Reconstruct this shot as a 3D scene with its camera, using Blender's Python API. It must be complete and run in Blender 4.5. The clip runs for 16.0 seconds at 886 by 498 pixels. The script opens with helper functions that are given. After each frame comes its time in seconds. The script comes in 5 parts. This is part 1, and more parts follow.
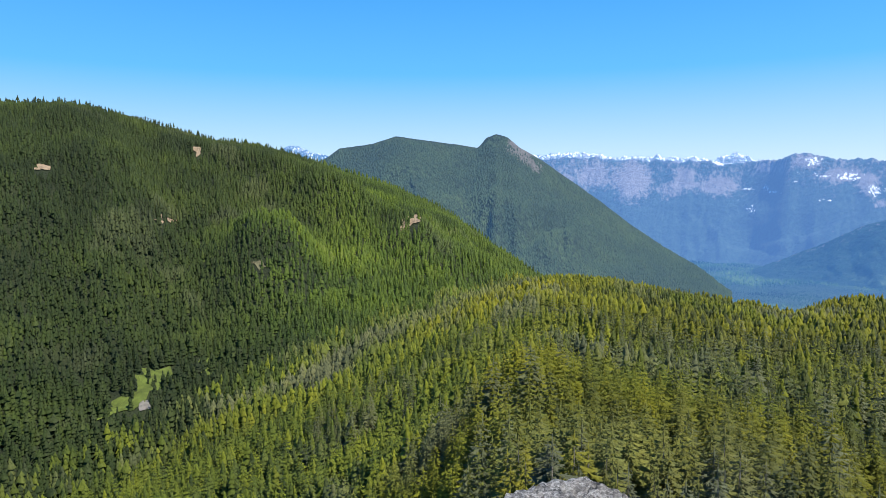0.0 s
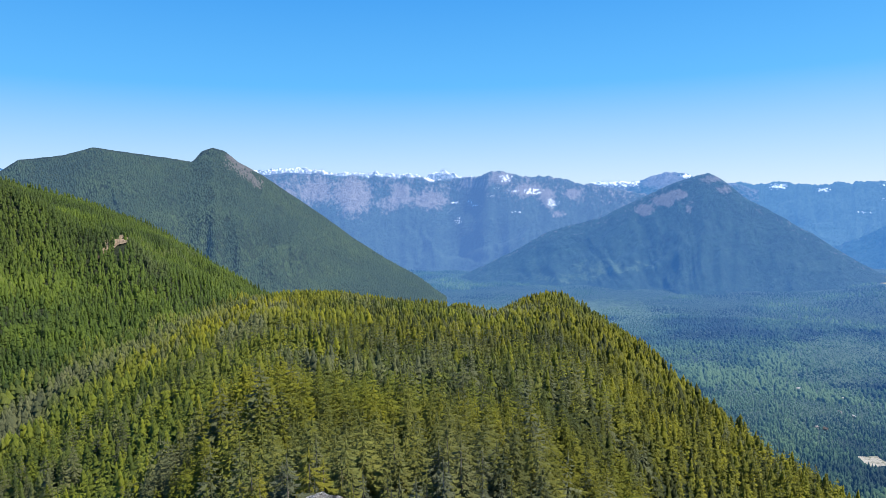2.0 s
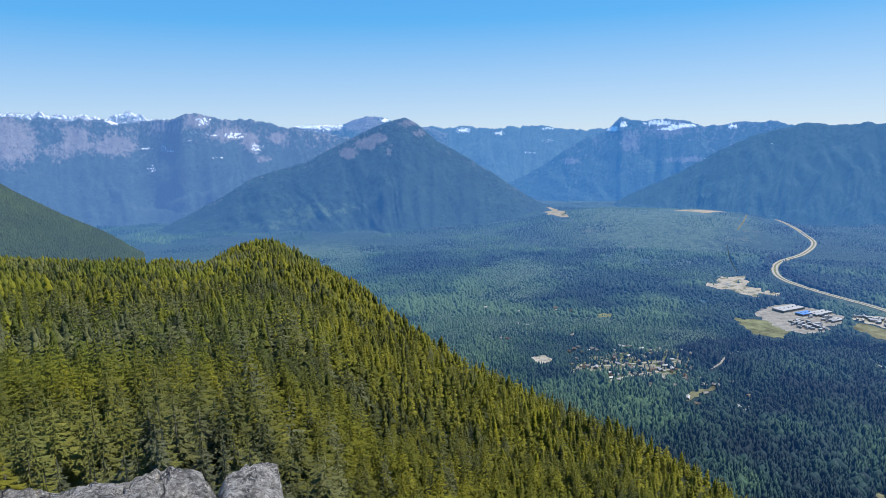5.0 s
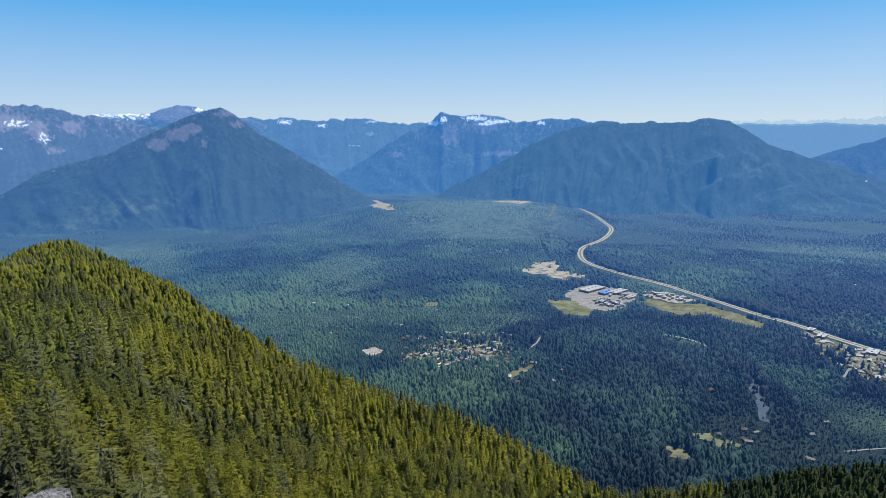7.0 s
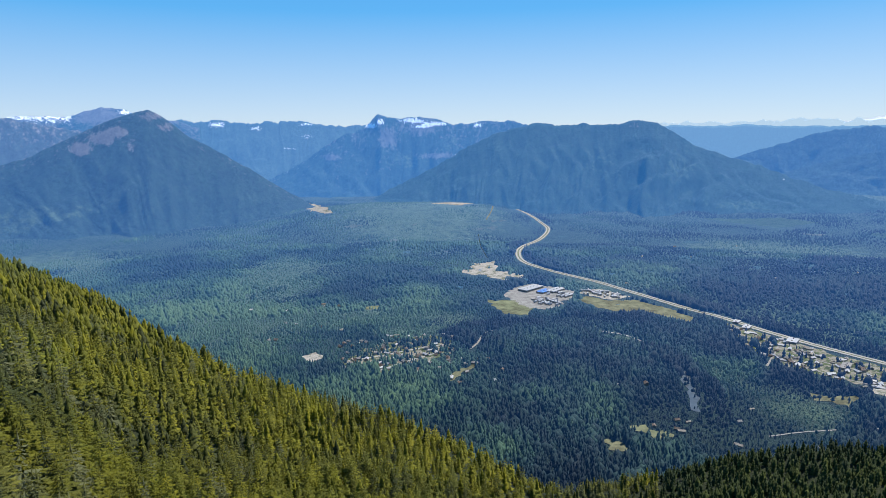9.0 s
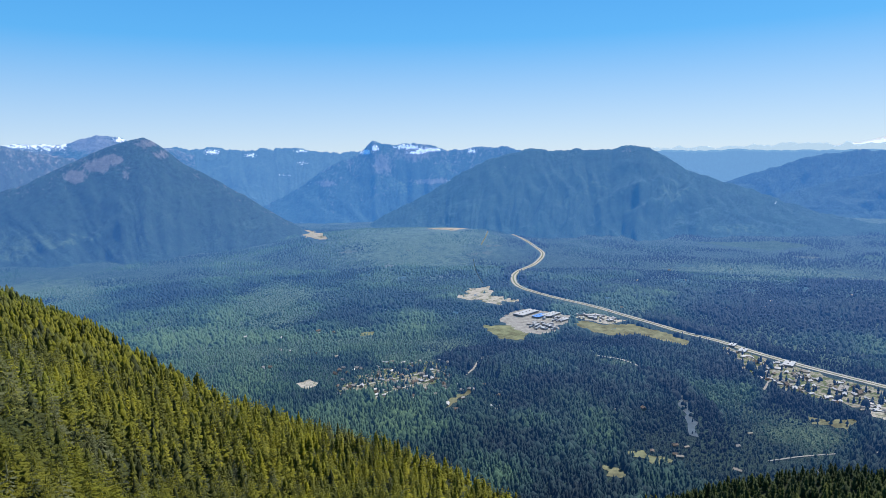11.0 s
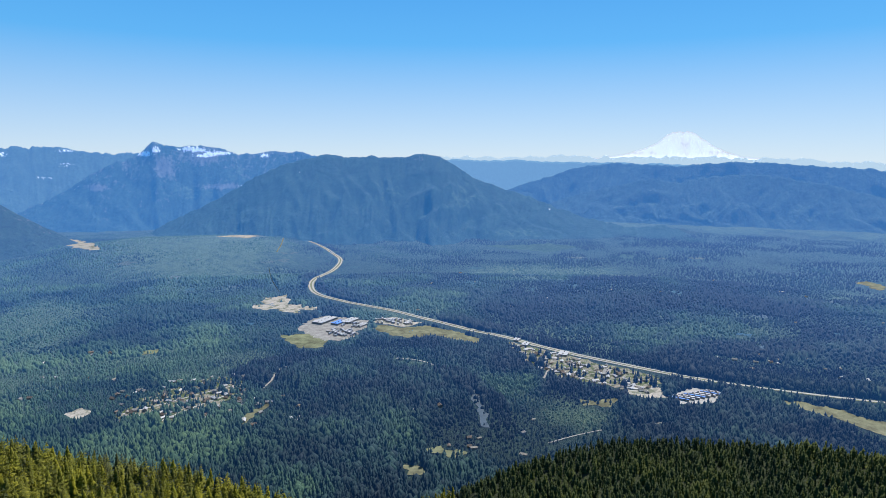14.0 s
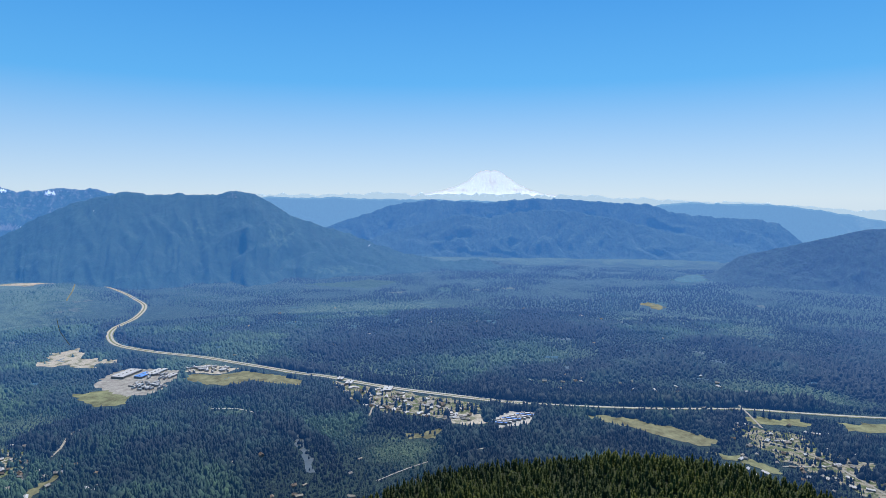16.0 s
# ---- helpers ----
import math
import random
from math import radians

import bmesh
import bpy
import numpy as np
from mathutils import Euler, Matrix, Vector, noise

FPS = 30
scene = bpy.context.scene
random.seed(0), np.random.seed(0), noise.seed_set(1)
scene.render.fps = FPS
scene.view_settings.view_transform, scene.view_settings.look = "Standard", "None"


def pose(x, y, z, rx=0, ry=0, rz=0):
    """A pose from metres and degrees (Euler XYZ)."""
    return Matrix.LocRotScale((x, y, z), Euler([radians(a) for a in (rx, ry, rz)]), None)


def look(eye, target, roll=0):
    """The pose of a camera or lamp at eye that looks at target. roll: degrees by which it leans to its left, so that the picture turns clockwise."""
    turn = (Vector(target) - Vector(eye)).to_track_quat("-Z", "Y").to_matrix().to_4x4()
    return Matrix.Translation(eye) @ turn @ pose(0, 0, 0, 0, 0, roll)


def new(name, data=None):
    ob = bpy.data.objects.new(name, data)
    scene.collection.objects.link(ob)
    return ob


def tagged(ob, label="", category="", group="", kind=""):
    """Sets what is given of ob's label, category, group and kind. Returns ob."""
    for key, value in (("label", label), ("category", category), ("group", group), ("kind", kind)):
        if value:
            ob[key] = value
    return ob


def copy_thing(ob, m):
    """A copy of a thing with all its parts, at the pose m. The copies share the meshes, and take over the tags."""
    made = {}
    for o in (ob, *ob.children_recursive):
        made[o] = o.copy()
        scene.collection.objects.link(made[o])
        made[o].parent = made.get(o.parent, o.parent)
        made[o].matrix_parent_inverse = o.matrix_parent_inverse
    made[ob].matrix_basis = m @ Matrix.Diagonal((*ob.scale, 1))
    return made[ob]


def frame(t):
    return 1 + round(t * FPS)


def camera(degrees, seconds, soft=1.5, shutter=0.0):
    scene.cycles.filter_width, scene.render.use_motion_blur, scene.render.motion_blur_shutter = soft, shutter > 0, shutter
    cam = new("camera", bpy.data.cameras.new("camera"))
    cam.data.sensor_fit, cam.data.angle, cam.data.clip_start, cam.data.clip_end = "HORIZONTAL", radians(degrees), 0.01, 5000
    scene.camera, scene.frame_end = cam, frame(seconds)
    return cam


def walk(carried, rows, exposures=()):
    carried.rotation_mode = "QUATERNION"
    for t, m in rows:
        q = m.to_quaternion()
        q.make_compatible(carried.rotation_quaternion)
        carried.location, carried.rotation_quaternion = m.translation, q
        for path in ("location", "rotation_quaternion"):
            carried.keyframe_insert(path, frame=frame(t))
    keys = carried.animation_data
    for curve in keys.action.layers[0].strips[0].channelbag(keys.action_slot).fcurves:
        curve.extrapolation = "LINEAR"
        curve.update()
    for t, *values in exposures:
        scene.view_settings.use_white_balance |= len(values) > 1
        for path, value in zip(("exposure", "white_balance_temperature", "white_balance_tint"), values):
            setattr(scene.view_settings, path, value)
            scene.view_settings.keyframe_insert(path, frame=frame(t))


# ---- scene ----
# ---- camera ----
cam = camera(68.85, 16.0, soft=0.6)
EYE = 1.65
# seconds, eye x, eye y, heading, pitch, roll
ROWS = [
    (0.0, 0.0, 0.0, 0.04, -5.32, 0.42), (0.5, 0.0, 0.0, -4.66, -5.53, 0.88), (1.0, 0.0, 0.0, -9.75, -5.9, 1.11),
    (1.5, 0.0, 0.0, -17.3, -4.95, 1.82), (2.0, 0.0, 0.0, -24.05, -4.26, 0.98), (2.5, 0.0, 0.0, -28.49, -5.28, 0.52),
    (3.0, 0.0, 0.0, -32.38, -7.21, 0.77), (3.5, 0.01, -0.02, -37.34, -7.7, 0.72), (4.0, 0.02, -0.04, -41.1, -7.8, 1.11),
    (4.5, 0.03, -0.06, -44.39, -8.45, 1.04), (5.0, 0.05, -0.09, -49.56, -9.69, 1.46), (5.2, 0.055, -0.1, -51.8, -9.8, 1.2),
    (7.3, 0.08, -0.18, -66.54, -10.87, 0.95), (7.5, 0.085, -0.185, -67.66, -11.12, 1.19), (8.0, 0.09, -0.2, -69.41, -11.46, 1.13),
    (10.5, 0.1, -0.22, -70.85, -8.87, 1.15), (11.0, 0.1, -0.22, -70.83, -8.2, 1.08), (11.5, 0.1, -0.22, -72.91, -8.22, 0.7),
    (12.0, 0.1, -0.23, -77.26, -8.83, 0.34), (12.5, 0.1, -0.24, -81.48, -8.68, 0.21), (13.0, 0.1, -0.25, -85.41, -8.87, -0.16),
    (13.5, 0.1, -0.26, -86.65, -8.64, 0.19), (14.0, 0.1, -0.27, -88.62, -7.78, -0.22), (14.5, 0.1, -0.28, -92.21, -6.99, -0.03),
    (15.0, 0.1, -0.29, -96.38, -7.05, 0.61), (15.5, 0.1, -0.3, -101.39, -5.46, 1.21), (16.0, 0.1, -0.31, -104.54, -4.49, -0.04),
]
EXPOSURE = 0.45
walk(cam, [(t, pose(x, y, EYE, 90 + pitch, roll, yaw)) for t, x, y, yaw, pitch, roll in ROWS], [(0.0, EXPOSURE + 0.26), (1.5, EXPOSURE + 0.2), (4.0, EXPOSURE + 0.03), (5.0, EXPOSURE - 0.03), (7.5, EXPOSURE - 0.14), (8.0, EXPOSURE - 0.1), (10.5, EXPOSURE), (12.5, EXPOSURE - 0.03), (14.5, EXPOSURE - 0.02), (15.5, EXPOSURE + 0.02), (16.0, EXPOSURE - 0.08)])

# ---- light ----
SUN_AZ, SUN_EL = 120.0, 58.0


def compass(az, el=0.0):
    a, e = radians(az), radians(el)
    return Vector((math.sin(a) * math.cos(e), math.cos(a) * math.cos(e), math.sin(e)))


world = bpy.data.worlds.new("sky")
world.use_nodes = True
scene.world = world
wn = world.node_tree.nodes
sky = wn.new("ShaderNodeTexSky")
sky.sky_type, sky.sun_disc = "NISHITA", False
sky.sun_elevation, sky.sun_rotation = radians(SUN_EL), radians(SUN_AZ)
sky.altitude, sky.air_density, sky.dust_density, sky.ozone_density = 1200.0, 1.0, 0.2, 2.5
tint = wn.new("ShaderNodeMix")
tint.data_type, tint.blend_type = "RGBA", "MULTIPLY"
tint.inputs[0].default_value = 1.0
tint.inputs[7].default_value = (0.84, 1.08, 1.42, 1)
# clear-day gradient from a milky horizon to a deep blue zenith, blended with the physical sky
height_in_sky = wn.new("ShaderNodeSeparateXYZ")
world.node_tree.links.new(wn.new("ShaderNodeTexCoord").outputs["Generated"], height_in_sky.inputs[0])
gradient = wn.new("ShaderNodeValToRGB")
for e, (p, c) in zip([gradient.color_ramp.elements[0], gradient.color_ramp.elements[1]] + [gradient.color_ramp.elements.new(0.5) for _ in range(3)],
                     ((0.0, (6.2, 7.4, 8.6)), (0.07, (3.5, 6.3, 8.7)), (0.17, (1.0, 4.4, 8.7)), (0.33, (0.35, 2.95, 7.8)), (1.0, (0.5, 1.6, 4.6)))):
    e.position, e.color = p, (*(v / 10 for v in c), 1)
world.node_tree.links.new(height_in_sky.outputs["Z"], gradient.inputs[0])
scaled = wn.new("ShaderNodeVectorMath")
scaled.operation = "SCALE"
scaled.inputs["Scale"].default_value = 9.0
world.node_tree.links.new(gradient.outputs[0], scaled.inputs[0])
blend = wn.new("ShaderNodeMix")
blend.data_type = "RGBA"
blend.inputs[0].default_value = 0.86
world.node_tree.links.new(sky.outputs[0], tint.inputs[6])
world.node_tree.links.new(tint.outputs[2], blend.inputs[6])
world.node_tree.links.new(scaled.outputs[0], blend.inputs[7])
world.node_tree.links.new(blend.outputs[2], wn["Background"].inputs[0])
wn["Background"].inputs[1].default_value = 0.085
sun_data = bpy.data.lights.new("sun", "SUN")
sun_data.energy, sun_data.angle, sun_data.color = 5.0, radians(0.53), (1.0, 0.95, 0.86)
sun = new("sun", sun_data)
sun.matrix_world = look(compass(SUN_AZ, SUN_EL) * 1000, (0, 0, 0))


# ---- materials ----
class Mat:
    """A small wrapper for building node materials."""

    def __init__(self, name, rough=0.85):
        self.m = bpy.data.materials.new(name)
        self.m.use_nodes = True
        self.t = self.m.node_tree
        self.b = self.t.nodes["Principled BSDF"]
        self.b.inputs["Roughness"].default_value = rough
        self.b.inputs["Specular IOR Level"].default_value = 0.25
        self.pos = self.node("ShaderNodeNewGeometry").outputs["Position"]

    def node(self, kind, **values):
        n = self.t.nodes.new(kind)
        for k, v in values.items():
            n.inputs[k].default_value = v
        return n

    def link(self, a, b):
        self.t.links.new(a, b)

    def noise(self, scale, detail=4.0, rough=0.6, stretch=(1, 1, 1)):
        mp = self.node("ShaderNodeMapping", Scale=stretch)
        self.link(self.pos, mp.inputs[0])
        n = self.node("ShaderNodeTexNoise", Scale=scale, Detail=detail, Roughness=rough)
        self.link(mp.outputs[0], n.inputs["Vector"])
        return n.outputs[0]

    def ramp(self, fac, stops):
        r = self.node("ShaderNodeValToRGB")
        while len(r.color_ramp.elements) < len(stops):
            r.color_ramp.elements.new(0.5)
        for e, (p, c) in zip(r.color_ramp.elements, stops):
            e.position = p
            e.color = (*c, 1) if len(c) == 3 else (c[0], c[0], c[0], 1)
        self.link(fac, r.inputs[0])
        return r.outputs[0]

    def mix(self, fac, a, b, mode="MIX"):
        n = self.t.nodes.new("ShaderNodeMix")
        n.data_type, n.blend_type = "RGBA", mode
        for s, v in ((n.inputs[0], fac), (n.inputs[6], a), (n.inputs[7], b)):
            if isinstance(v, (int, float)):
                s.default_value = v
            elif isinstance(v, tuple):
                s.default_value = (*v, 1)
            else:
                self.link(v, s)
        return n.outputs[2]

    def math(self, op, a, b=0.0):
        n = self.t.nodes.new("ShaderNodeMath")
        n.operation = op
        for s, v in zip(n.inputs, (a, b)):
            if isinstance(v, (int, float)):
                s.default_value = v
            else:
                self.link(v, s)
        return n.outputs[0]

    def attr(self, name):
        n = self.node("ShaderNodeAttribute")
        n.attribute_name = name
        return n.outputs["Fac"]

    def bump(self, h, strength, distance):
        n = self.node("ShaderNodeBump", Strength=strength, Distance=distance)
        self.link(h, n.inputs["Height"])
        self.link(n.outputs[0], self.b.inputs["Normal"])

    def colour(self, c):
        self.link(c, self.b.inputs["Base Color"])
        return self

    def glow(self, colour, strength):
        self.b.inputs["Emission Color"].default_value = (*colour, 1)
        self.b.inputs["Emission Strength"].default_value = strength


def conifer_material(name, stops, single=False, glow=0.0, haze_by_distance=False, fresh=None, grey=None):
    """Needles: the tone of each tree runs along the stops, with fine mottling; stands of fresh green and of grey-green
    trees; glow emits blue haze.
    """
    m = Mat(name, 0.75)
    m.b.inputs["Specular IOR Level"].default_value = 0.16
    tone = m.node("ShaderNodeObjectInfo").outputs["Random"] if single else m.attr("tone")
    base = m.ramp(tone, stops)
    if fresh:
        base = m.mix(m.attr("fresh"), base, m.ramp(tone, fresh))
    if grey:
        base = m.mix(m.attr("grey"), base, m.ramp(tone, grey))
    m.colour(m.mix(1.0, base, m.ramp(m.noise(1.3, 4, 0.7), [(0.3, (0.72,)), (0.7, (1.12,))]), "MULTIPLY"))
    m.bump(m.noise(4.0, 5, 0.7), 0.6, 0.25)
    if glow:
        m.glow(DEEP_AIR if haze_by_distance else AIR, glow)
    if haze_by_distance:
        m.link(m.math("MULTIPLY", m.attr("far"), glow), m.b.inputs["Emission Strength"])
    return m.m


AIR = (0.122, 0.388, 1.0)  # haze tint that far slopes and trees emit
DEEP_AIR = (0.076, 0.338, 1.05)  # bluer haze tint, emitted by the valley trees and the far field
HERO_TONES = [(0.0, (0.058, 0.066, 0.038)), (0.3, (0.084, 0.09, 0.045)), (0.5, (0.095, 0.098, 0.026)), (0.75, (0.105, 0.104, 0.012)), (1.0, (0.135, 0.128, 0.011))]
OLIVE = [(0.0, (0.032, 0.038, 0.008)), (0.35, (0.08, 0.083, 0.005)), (0.7, (0.118, 0.116, 0.004)), (1.0, (0.16, 0.148, 0.005))]
FRESH = [(0.0, (0.024, 0.037, 0.008)), (0.4, (0.056, 0.076, 0.009)), (0.75, (0.088, 0.108, 0.009)), (1.0, (0.118, 0.134, 0.01))]
GREY = [(0.0, (0.044, 0.052, 0.026)), (0.5, (0.074, 0.082, 0.038)), (1.0, (0.106, 0.113, 0.048))]
DEEP = [(0.0, (0.011, 0.019, 0.006)), (0.45, (0.021, 0.034, 0.007)), (1.0, (0.042, 0.06, 0.009))]
GREEN_FAR = [(0.0, (0.022, 0.038, 0.016)), (0.45, (0.034, 0.055, 0.018)), (1.0, (0.054, 0.078, 0.02))]
MOSS = [(0.0, (0.013, 0.024, 0.009)), (0.4, (0.028, 0.042, 0.01)), (1.0, (0.075, 0.086, 0.012))]
# the blue in this ramp is haze put into the needle colour
HAZE_BLUE = [(0.0, (0.006, 0.015, 0.02)), (0.3, (0.01, 0.026, 0.029)), (0.55, (0.015, 0.039, 0.037)), (0.78, (0.023, 0.056, 0.042)), (1.0, (0.044, 0.088, 0.05))]
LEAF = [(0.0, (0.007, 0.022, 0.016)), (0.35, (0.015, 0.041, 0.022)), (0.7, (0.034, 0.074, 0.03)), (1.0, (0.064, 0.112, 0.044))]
needles_single = conifer_material("needles_single", HERO_TONES, True)
needles_olive = conifer_material("needles_olive", OLIVE, fresh=FRESH, grey=GREY)
needles_left = conifer_material("needles_left", DEEP, fresh=[(p, (0.82 * c[0], 0.97 * c[1], 1.1 * c[2])) for p, c in FRESH], grey=GREY)
needles_moss = conifer_material("needles_moss", MOSS)
# emission on the next two needle materials is aerial haze
needles_hazy_slope = conifer_material("needles_hazy_slope", GREEN_FAR, glow=0.08)
needles_hazy_valley = conifer_material("needles_hazy_valley", HAZE_BLUE, glow=0.265, haze_by_distance=True, fresh=LEAF)


m = Mat("bark", 0.9)
bark = m.colour(m.ramp(m.noise(6, 4, 0.7, (1, 1, 0.2)), [(0.3, (0.08, 0.065, 0.05)), (0.7, (0.26, 0.23, 0.2))])).m

m = Mat("forest_floor", 0.95)
n = m.noise(0.02, 6, 0.65)
m.colour(m.ramp(n, [(0.3, (0.01, 0.015, 0.007)), (0.7, (0.024, 0.032, 0.01))]))
m.bump(m.noise(0.12, 4), 1.0, 4.0)
forest_floor = m.m

m = Mat("granite", 0.8)
big, fine = m.noise(1.3, 6, 0.65), m.noise(48, 6, 0.75)
stone = m.ramp(fine, [(0.37, (0.11, 0.105, 0.1)), (0.5, (0.33, 0.315, 0.3)), (0.63, (0.62, 0.6, 0.57))])
crack = m.node("ShaderNodeTexVoronoi", Scale=3.4)
crack.feature = "DISTANCE_TO_EDGE"
warp = m.node("ShaderNodeVectorMath")
warp.operation = "ADD"
m.link(m.pos, warp.inputs[0])
m.link(m.noise(3.0, 5, 0.7), warp.inputs[1])
m.link(warp.outputs[0], crack.inputs["Vector"])
seam = m.ramp(crack.outputs["Distance"], [(0.0, (1.0,)), (0.035, (0.0,))])
lichen = m.ramp(m.noise(9, 8, 0.78, (1, 1, 2)), [(0.5, (0.0,)), (0.58, (1.0,))])
stone = m.mix(m.math("MULTIPLY", lichen, 0.62), stone, (0.07, 0.066, 0.06))
stone = m.mix(m.ramp(big, [(0.52, (0.0,)), (0.7, (0.65,))]), stone, (0.38, 0.34, 0.28))
stone = m.mix(m.math("MULTIPLY", seam, 0.75), stone, (0.04, 0.036, 0.032))
m.colour(stone)
m.bump(m.math("SUBTRACT", m.noise(26, 8, 0.8), m.math("MULTIPLY", seam, 0.8)), 1.0, 0.05)
granite = m.m


def far_material(name, glow, strength, greens, rock=(0.3, 0.27, 0.26), grain=0.01, haze_by_distance=False):
    """Distant slopes: forest, bare rock and snow where the mesh marks them; blue air haze is put into their emission.
    """
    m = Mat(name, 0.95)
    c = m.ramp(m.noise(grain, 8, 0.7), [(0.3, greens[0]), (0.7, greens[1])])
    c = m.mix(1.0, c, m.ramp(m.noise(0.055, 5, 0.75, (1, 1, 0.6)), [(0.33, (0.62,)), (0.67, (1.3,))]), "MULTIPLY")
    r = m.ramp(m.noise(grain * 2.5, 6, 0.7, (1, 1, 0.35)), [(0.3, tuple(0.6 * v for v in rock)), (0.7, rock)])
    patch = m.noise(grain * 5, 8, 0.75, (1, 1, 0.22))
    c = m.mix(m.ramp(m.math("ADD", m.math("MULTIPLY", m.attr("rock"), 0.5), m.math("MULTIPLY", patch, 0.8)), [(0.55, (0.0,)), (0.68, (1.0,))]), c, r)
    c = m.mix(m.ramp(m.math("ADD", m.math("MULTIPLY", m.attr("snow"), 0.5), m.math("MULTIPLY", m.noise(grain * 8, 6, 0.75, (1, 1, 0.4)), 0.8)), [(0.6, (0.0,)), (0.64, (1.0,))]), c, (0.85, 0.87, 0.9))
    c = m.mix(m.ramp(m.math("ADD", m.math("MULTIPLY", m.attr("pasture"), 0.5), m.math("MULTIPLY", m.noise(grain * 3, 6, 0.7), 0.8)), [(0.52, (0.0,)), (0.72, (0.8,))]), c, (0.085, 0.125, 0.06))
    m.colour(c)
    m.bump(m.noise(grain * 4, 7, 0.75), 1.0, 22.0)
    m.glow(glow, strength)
    if haze_by_distance:
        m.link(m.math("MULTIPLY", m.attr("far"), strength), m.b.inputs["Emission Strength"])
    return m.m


def plain(name, c, vary=0.25, scale=0.3, rough=0.85):
    m = Mat(name, rough)
    m.colour(m.mix(m.ramp(m.noise(scale, 6, 0.7), [(0.35, (0.0,)), (0.65, (1.0,))]), tuple(v * (1 - vary) for v in c), tuple(min(1, v * (1 + vary)) for v in c)))
    return m.m


# glow tint and strength below are air haze, emitted by each slope
FOREST = [(0.009, 0.026, 0.02), (0.026, 0.053, 0.034)]
CLIFF = (0.2, 0.175, 0.155)
far_b = far_material("hazy_slope_forest", AIR, 0.07, [(0.022, 0.038, 0.018), (0.055, 0.075, 0.024)], (0.2, 0.18, 0.15), 0.02)
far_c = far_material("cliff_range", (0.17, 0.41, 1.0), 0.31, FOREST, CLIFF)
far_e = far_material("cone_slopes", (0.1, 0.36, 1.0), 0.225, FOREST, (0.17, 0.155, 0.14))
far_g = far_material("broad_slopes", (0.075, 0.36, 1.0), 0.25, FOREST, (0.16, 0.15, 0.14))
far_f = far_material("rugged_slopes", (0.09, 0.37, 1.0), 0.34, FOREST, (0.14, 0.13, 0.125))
far_h = far_material("hazy_ridges", (0.1, 0.37, 1.0), 0.33, FOREST)
far_hf = far_material("hazy_lower_ridges", (0.1, 0.37, 1.0), 0.31, FOREST)
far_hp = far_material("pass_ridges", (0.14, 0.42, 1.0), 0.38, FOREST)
far_hb = far_material("pale_hazy_ridges", (0.24, 0.53, 1.0), 0.48, FOREST)
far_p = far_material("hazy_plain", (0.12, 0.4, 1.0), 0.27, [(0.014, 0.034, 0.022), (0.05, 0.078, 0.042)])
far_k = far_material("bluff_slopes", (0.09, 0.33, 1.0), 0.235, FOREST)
far_s = far_material("hazy_foothill_snow", (0.58, 0.79, 1.0), 0.62, FOREST, (0.3, 0.3, 0.34), 0.035)
far_floor = far_material("far_floor", (0.13, 0.4, 1.0), 0.3, [(0.01, 0.025, 0.018), (0.029, 0.052, 0.029)], haze_by_distance=True)
# open ground of the valley, with haze emitted from the grass
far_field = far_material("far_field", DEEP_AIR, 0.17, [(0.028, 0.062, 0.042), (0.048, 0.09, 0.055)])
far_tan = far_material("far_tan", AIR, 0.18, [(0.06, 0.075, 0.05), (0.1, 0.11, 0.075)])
m = Mat("hazy_volcano_snow", 0.9)
streak = m.math("ADD", m.math("MULTIPLY", m.noise(0.06, 6, 0.75, (1, 1, 0.22)), 0.6), m.math("MULTIPLY", m.noise(0.02, 5, 0.7), 0.4))
c = m.mix(m.ramp(m.math("ADD", m.attr("snow"), streak), [(0.9, (0.0,)), (1.06, (1.0,))]), (0.4, 0.41, 0.45), (0.92, 0.92, 0.92))
m.colour(c)
m.bump(m.noise(0.04, 6, 0.7, (1, 1, 0.3)), 1.0, 12.0)
# near-white emission added as airlight over the backlit snow
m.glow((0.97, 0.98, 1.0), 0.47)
far_r = m.m

field_tan = plain("dry_grass", (0.112, 0.115, 0.07), 0.5, 0.05)
field_green = plain("meadow_grass", (0.115, 0.125, 0.07), 0.5, 0.05)
glade_grass = plain("glade_grass", (0.068, 0.09, 0.015), 0.4, 0.12)
scree_stone = plain("scree_stone", (0.13, 0.12, 0.105), 0.35, 0.3)
mossy_rock = plain("mossy_rock", (0.08, 0.075, 0.04), 0.4, 0.15)
m = Mat("gravel", 0.9)
m.colour(m.mix(m.ramp(m.noise(0.035, 6, 0.7), [(0.52, (0.0,)), (0.6, (0.8,))]), m.ramp(m.noise(0.15, 6, 0.75), [(0.3, (0.19, 0.175, 0.15)), (0.7, (0.38, 0.36, 0.32))]), (0.075, 0.09, 0.055)))
gravel = m.m
scar_earth = plain("scar_earth", (0.21, 0.155, 0.1), 0.35, 0.2)
yard_grey = plain("yard_grey", (0.2, 0.195, 0.185), 0.35, 0.08)
asphalt = plain("asphalt", (0.29, 0.285, 0.275), 0.15, 0.5)
verge = plain("verge", (0.115, 0.13, 0.075), 0.3, 0.1)
lake_water = plain("lake_water", (0.08, 0.16, 0.2), 0.1, 0.02, 0.06)
water_m = plain("water", (0.06, 0.078, 0.095), 0.3, 0.08, 0.3)
wall_paint = plain("wall_paint", (0.27, 0.255, 0.23), 0.2, 0.1)
m = Mat("town_ground", 0.9)
